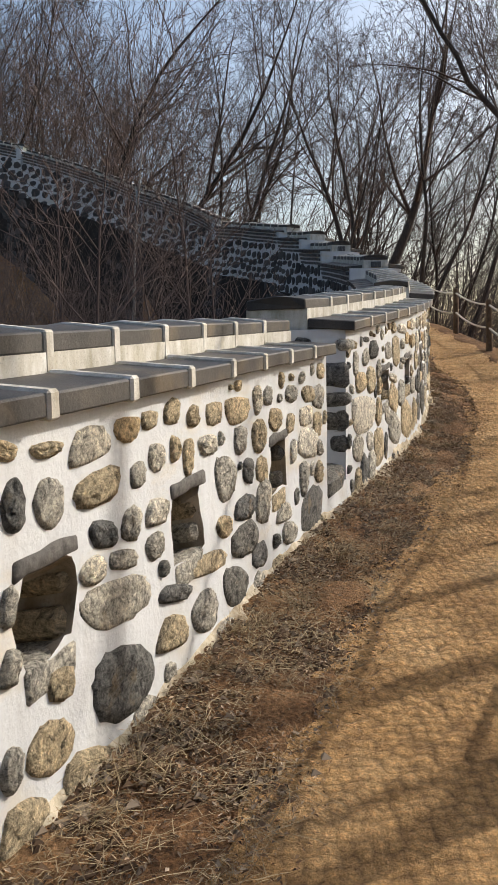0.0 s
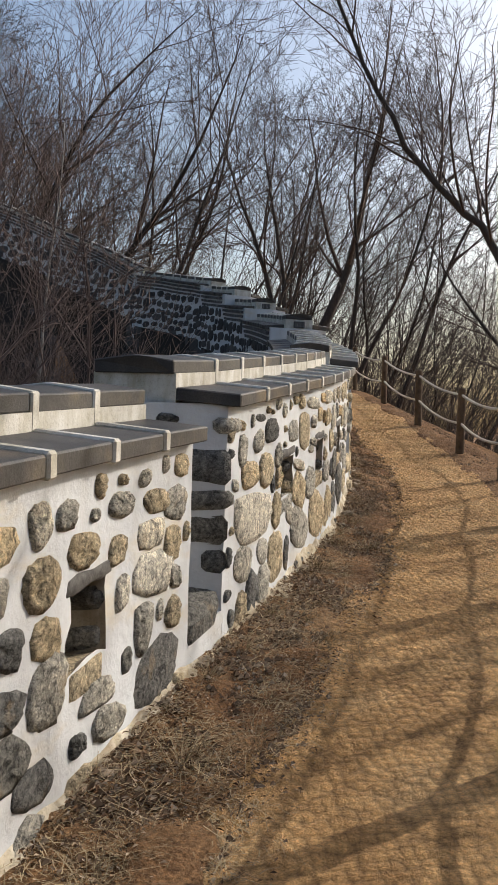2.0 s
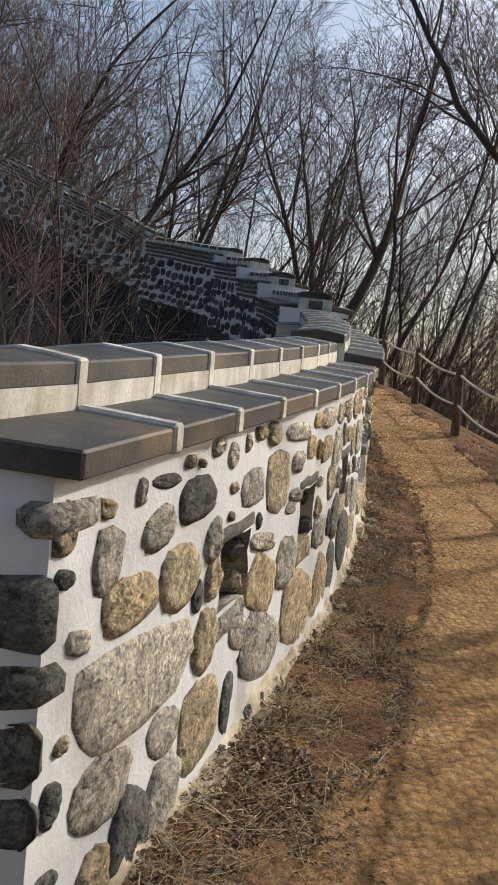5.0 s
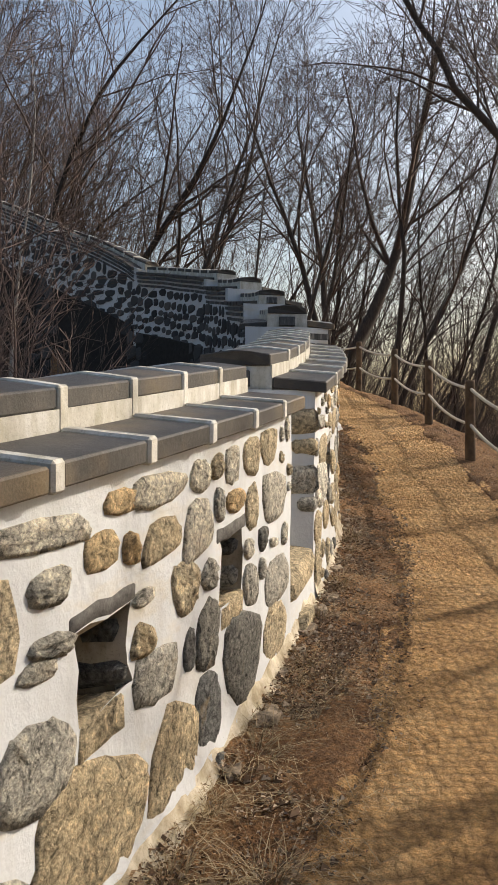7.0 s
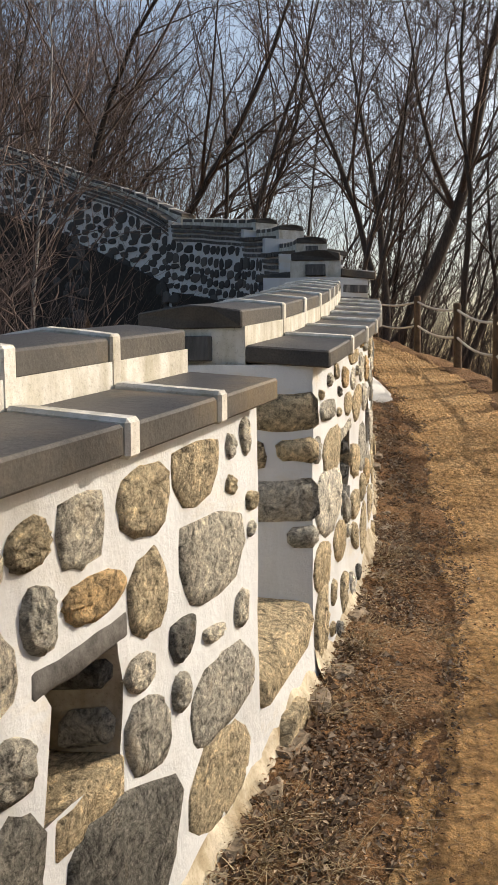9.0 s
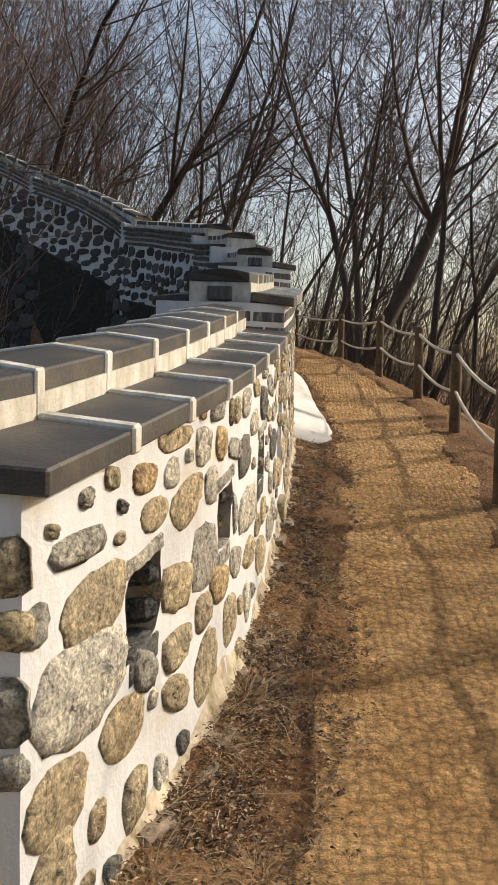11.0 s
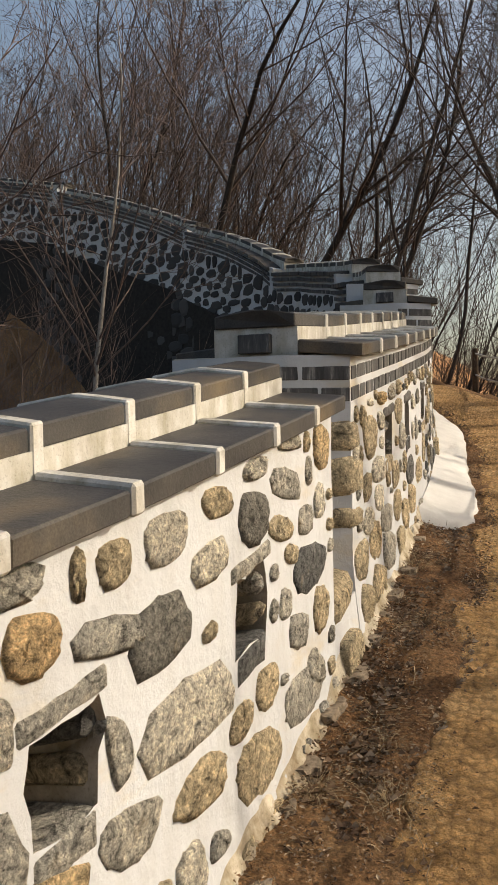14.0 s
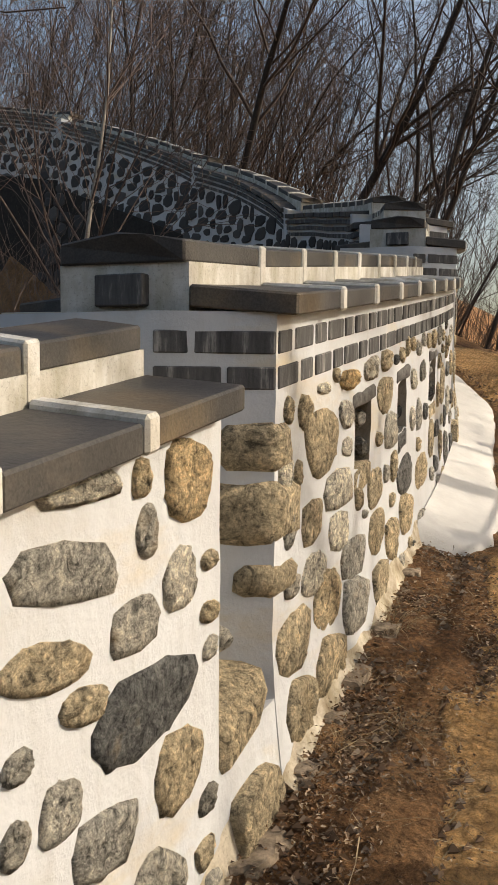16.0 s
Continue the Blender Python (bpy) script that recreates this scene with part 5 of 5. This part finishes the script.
thicket("bank_brush", "bare brush and dry stalks on the bank above the path", 46, 750, (-1.5, 9, 21.5, 32), (0.6, 2.6), (0.004, 0.010), 0.15, CROWN, 12, 0.4)
# never in view: stems added behind the camera to cut sky light
thicket("valley_woods", "unseen bare stems behind the walker, added to block low sky light", 47, 2200, (-34, 26, -34, -4), (7, 13), (0.05, 0.12), 0.05, BARK, 9)


# ---- litter on the ground ----
def scatter(name, label, category, seed, count, mat, maker, spread):
    rnd = random.Random(seed)
    V, Fc = [], []
    ys, ds = [], []
    for k in range(count):
        for attempt in range(6):
            y = rnd.uniform(-0.5, 15.5) if rnd.random() < 0.88 else rnd.uniform(15.5, 21)
            if category == "grass" and y > 8.5 and rnd.random() < 0.7:
                y = rnd.uniform(-0.5, 8.5)
            d = spread(rnd)
            if noise.noise((y * 2.6, d * 2.6, seed)) + 0.5 * noise.noise((y * 7, d * 7, seed)) > rnd.uniform(-0.45, 0.4):
                break
        ys.append(y)
        ds.append(d)
    P = np.array([tuple(along(y, d, 0)) for y, d in zip(ys, ds)])
    Z, _ = ground_at(P[:, 0], P[:, 1])
    for p, z in zip(P, Z):
        maker(rnd, Vector((p[0], p[1], z)), V, Fc)
    ob = from_lists(name, V, Fc, mat)
    tagged(ob, label, category, kind="stuff")


def straw(rnd, p, V, Fc):
    a = rnd.uniform(0, 6.28)
    ln = rnd.uniform(0.02, 0.10) if rnd.random() < 0.9 else rnd.uniform(0.1, 0.26)
    up = rnd.uniform(0.1, 1.0) if rnd.random() < 0.35 else rnd.uniform(0.0, 0.18)
    way = Vector((math.cos(a), math.sin(a), up)).normalized()
    side = Vector((-math.sin(a), math.cos(a), 0)) * rnd.uniform(0.0008, 0.0019)
    bend = Vector((rnd.uniform(-0.3, 0.3), rnd.uniform(-0.3, 0.3), -0.5 * up)) * ln
    o = len(V)
    p = p + Vector((0, 0, rnd.uniform(0.004, 0.022)))
    for f in (0.0, 0.5, 1.0):
        c = p + way * (ln * f) + bend * (f * f)
        V.extend((c - side * (1.1 - f * 0.7), c + side * (1.1 - f * 0.7)))
    Fc.extend(((o, o + 1, o + 3, o + 2), (o + 2, o + 3, o + 5, o + 4)))


def leaf(rnd, p, V, Fc):
    a = rnd.uniform(0, 6.28)
    ln = rnd.uniform(0.004, 0.012) if rnd.random() < 0.96 else rnd.uniform(0.012, 0.017)
    wd = ln * rnd.uniform(0.3, 0.55)
    u = Vector((math.cos(a), math.sin(a), rnd.uniform(-0.35, 0.35)))
    w = Vector((-math.sin(a), math.cos(a), rnd.uniform(-0.5, 0.5)))
    curl = rnd.uniform(0.1, 0.45) * ln
    p = p + Vector((0, 0, rnd.uniform(0.008, 0.03)))
    o = len(V)
    V.extend((p - u * ln, p + w * wd + Vector((0, 0, curl)), p + u * ln, p - w * wd + Vector((0, 0, curl)), p))
    Fc.extend(((o, o + 1, o + 4), (o + 1, o + 2, o + 4), (o + 2, o + 3, o + 4), (o + 3, o, o + 4)))


def crumb(rnd, p, V, Fc):
    r = rnd.uniform(0.003, 0.010) if rnd.random() < 0.86 else rnd.uniform(0.010, 0.024)
    o = len(V)
    for x, y, z in ((1, 0, 0), (-0.4, 0.9, 0), (-0.5, -0.8, 0), (0.1, 0.1, 0.9), (0.2, -0.1, -0.8)):
        V.append(p + Vector((x * rnd.uniform(0.6, 1.3), y * rnd.uniform(0.6, 1.3), z * rnd.uniform(0.6, 1.1))) * r + Vector((0, 0, r * 0.3)))
    Fc.extend(((o, o + 1, o + 3), (o + 1, o + 2, o + 3), (o + 2, o, o + 3), (o, o + 4, o + 1), (o + 1, o + 4, o + 2), (o + 2, o + 4, o)))


def verge(rnd):
    return rnd.uniform(0.02, 0.54) if rnd.random() < 0.84 else rnd.choice((rnd.uniform(0.4, 0.66), rnd.uniform(1.4, 2.4)))


def wide(rnd):
    return rnd.uniform(0.02, 0.52) if rnd.random() < 0.88 else rnd.choice((rnd.uniform(0.4, 0.6), rnd.uniform(1.4, 2.6)))


scatter("dry_grass", "dry straw and dead grass along the wall's foot", "grass", 61, 17000, GRASS, straw, verge)
scatter("dead_leaves", "brown curled dead leaves on the verge", "leaves", 62, 42000, LEAF, leaf, verge)
scatter("soil_crumbs", "crumbs of brown soil and small pebbles", "soil", 63, 52000, GRIT, crumb, wide)


def grass_tuft(seed):
    rnd = random.Random(seed)
    V, Fc = [], []
    for k in range(110):
        a = rnd.uniform(0, 6.28)
        r = abs(rnd.gauss(0, 0.035))
        p = Vector((r * math.cos(a), r * math.sin(a), -0.01))
        b = a + rnd.gauss(0, 0.7)
        ln = rnd.uniform(0.06, 0.19)
        out = rnd.uniform(0.15, 1.3)
        way = Vector((math.cos(b) * out, math.sin(b) * out, 1)).normalized()
        side = Vector((-math.sin(b), math.cos(b), 0)) * rnd.uniform(0.0009, 0.0018)
        o = len(V)
        for f in (0.0, 0.4, 0.75, 1.0):
            c = p + way * (ln * f) + Vector((math.cos(b), math.sin(b), -0.9)) * (ln * 0.45 * f * f)
            V.extend((c - side * (1 - f * 0.8), c + side * (1 - f * 0.8)))
        for q in range(3):
            Fc.append((o + 2 * q, o + 2 * q + 1, o + 2 * q + 3, o + 2 * q + 2))
    return V, Fc


def tufts():
    rnd = random.Random(90)
    first = []
    for k in range(4):
        V, Fc = grass_tuft(200 + k)
        ob = from_lists("grass_tuft", V, Fc, GRASS)
        tagged(ob, "dry straw-coloured grass tuft at the wall's foot", "grass", "grass tufts")
        first.append(ob)
    for k in range(46):
        y = rnd.uniform(1.2, 9.0) if k < 32 else rnd.uniform(9.0, 15.0)
        p = along(y, rnd.choice((rnd.uniform(0.04, 0.12), rnd.uniform(0.1, 0.42))), 0)
        m = Matrix.Translation((p.x, p.y, ground_z(p.x, p.y))) @ Matrix.Rotation(rnd.uniform(0, 6.28), 4, "Z") @ Matrix.Diagonal((*[rnd.uniform(0.6, 1.25)] * 3, 1))
        if k < 4:
            first[k].matrix_basis = m
        else:
            copy_thing(first[k % 4], m)


tufts()
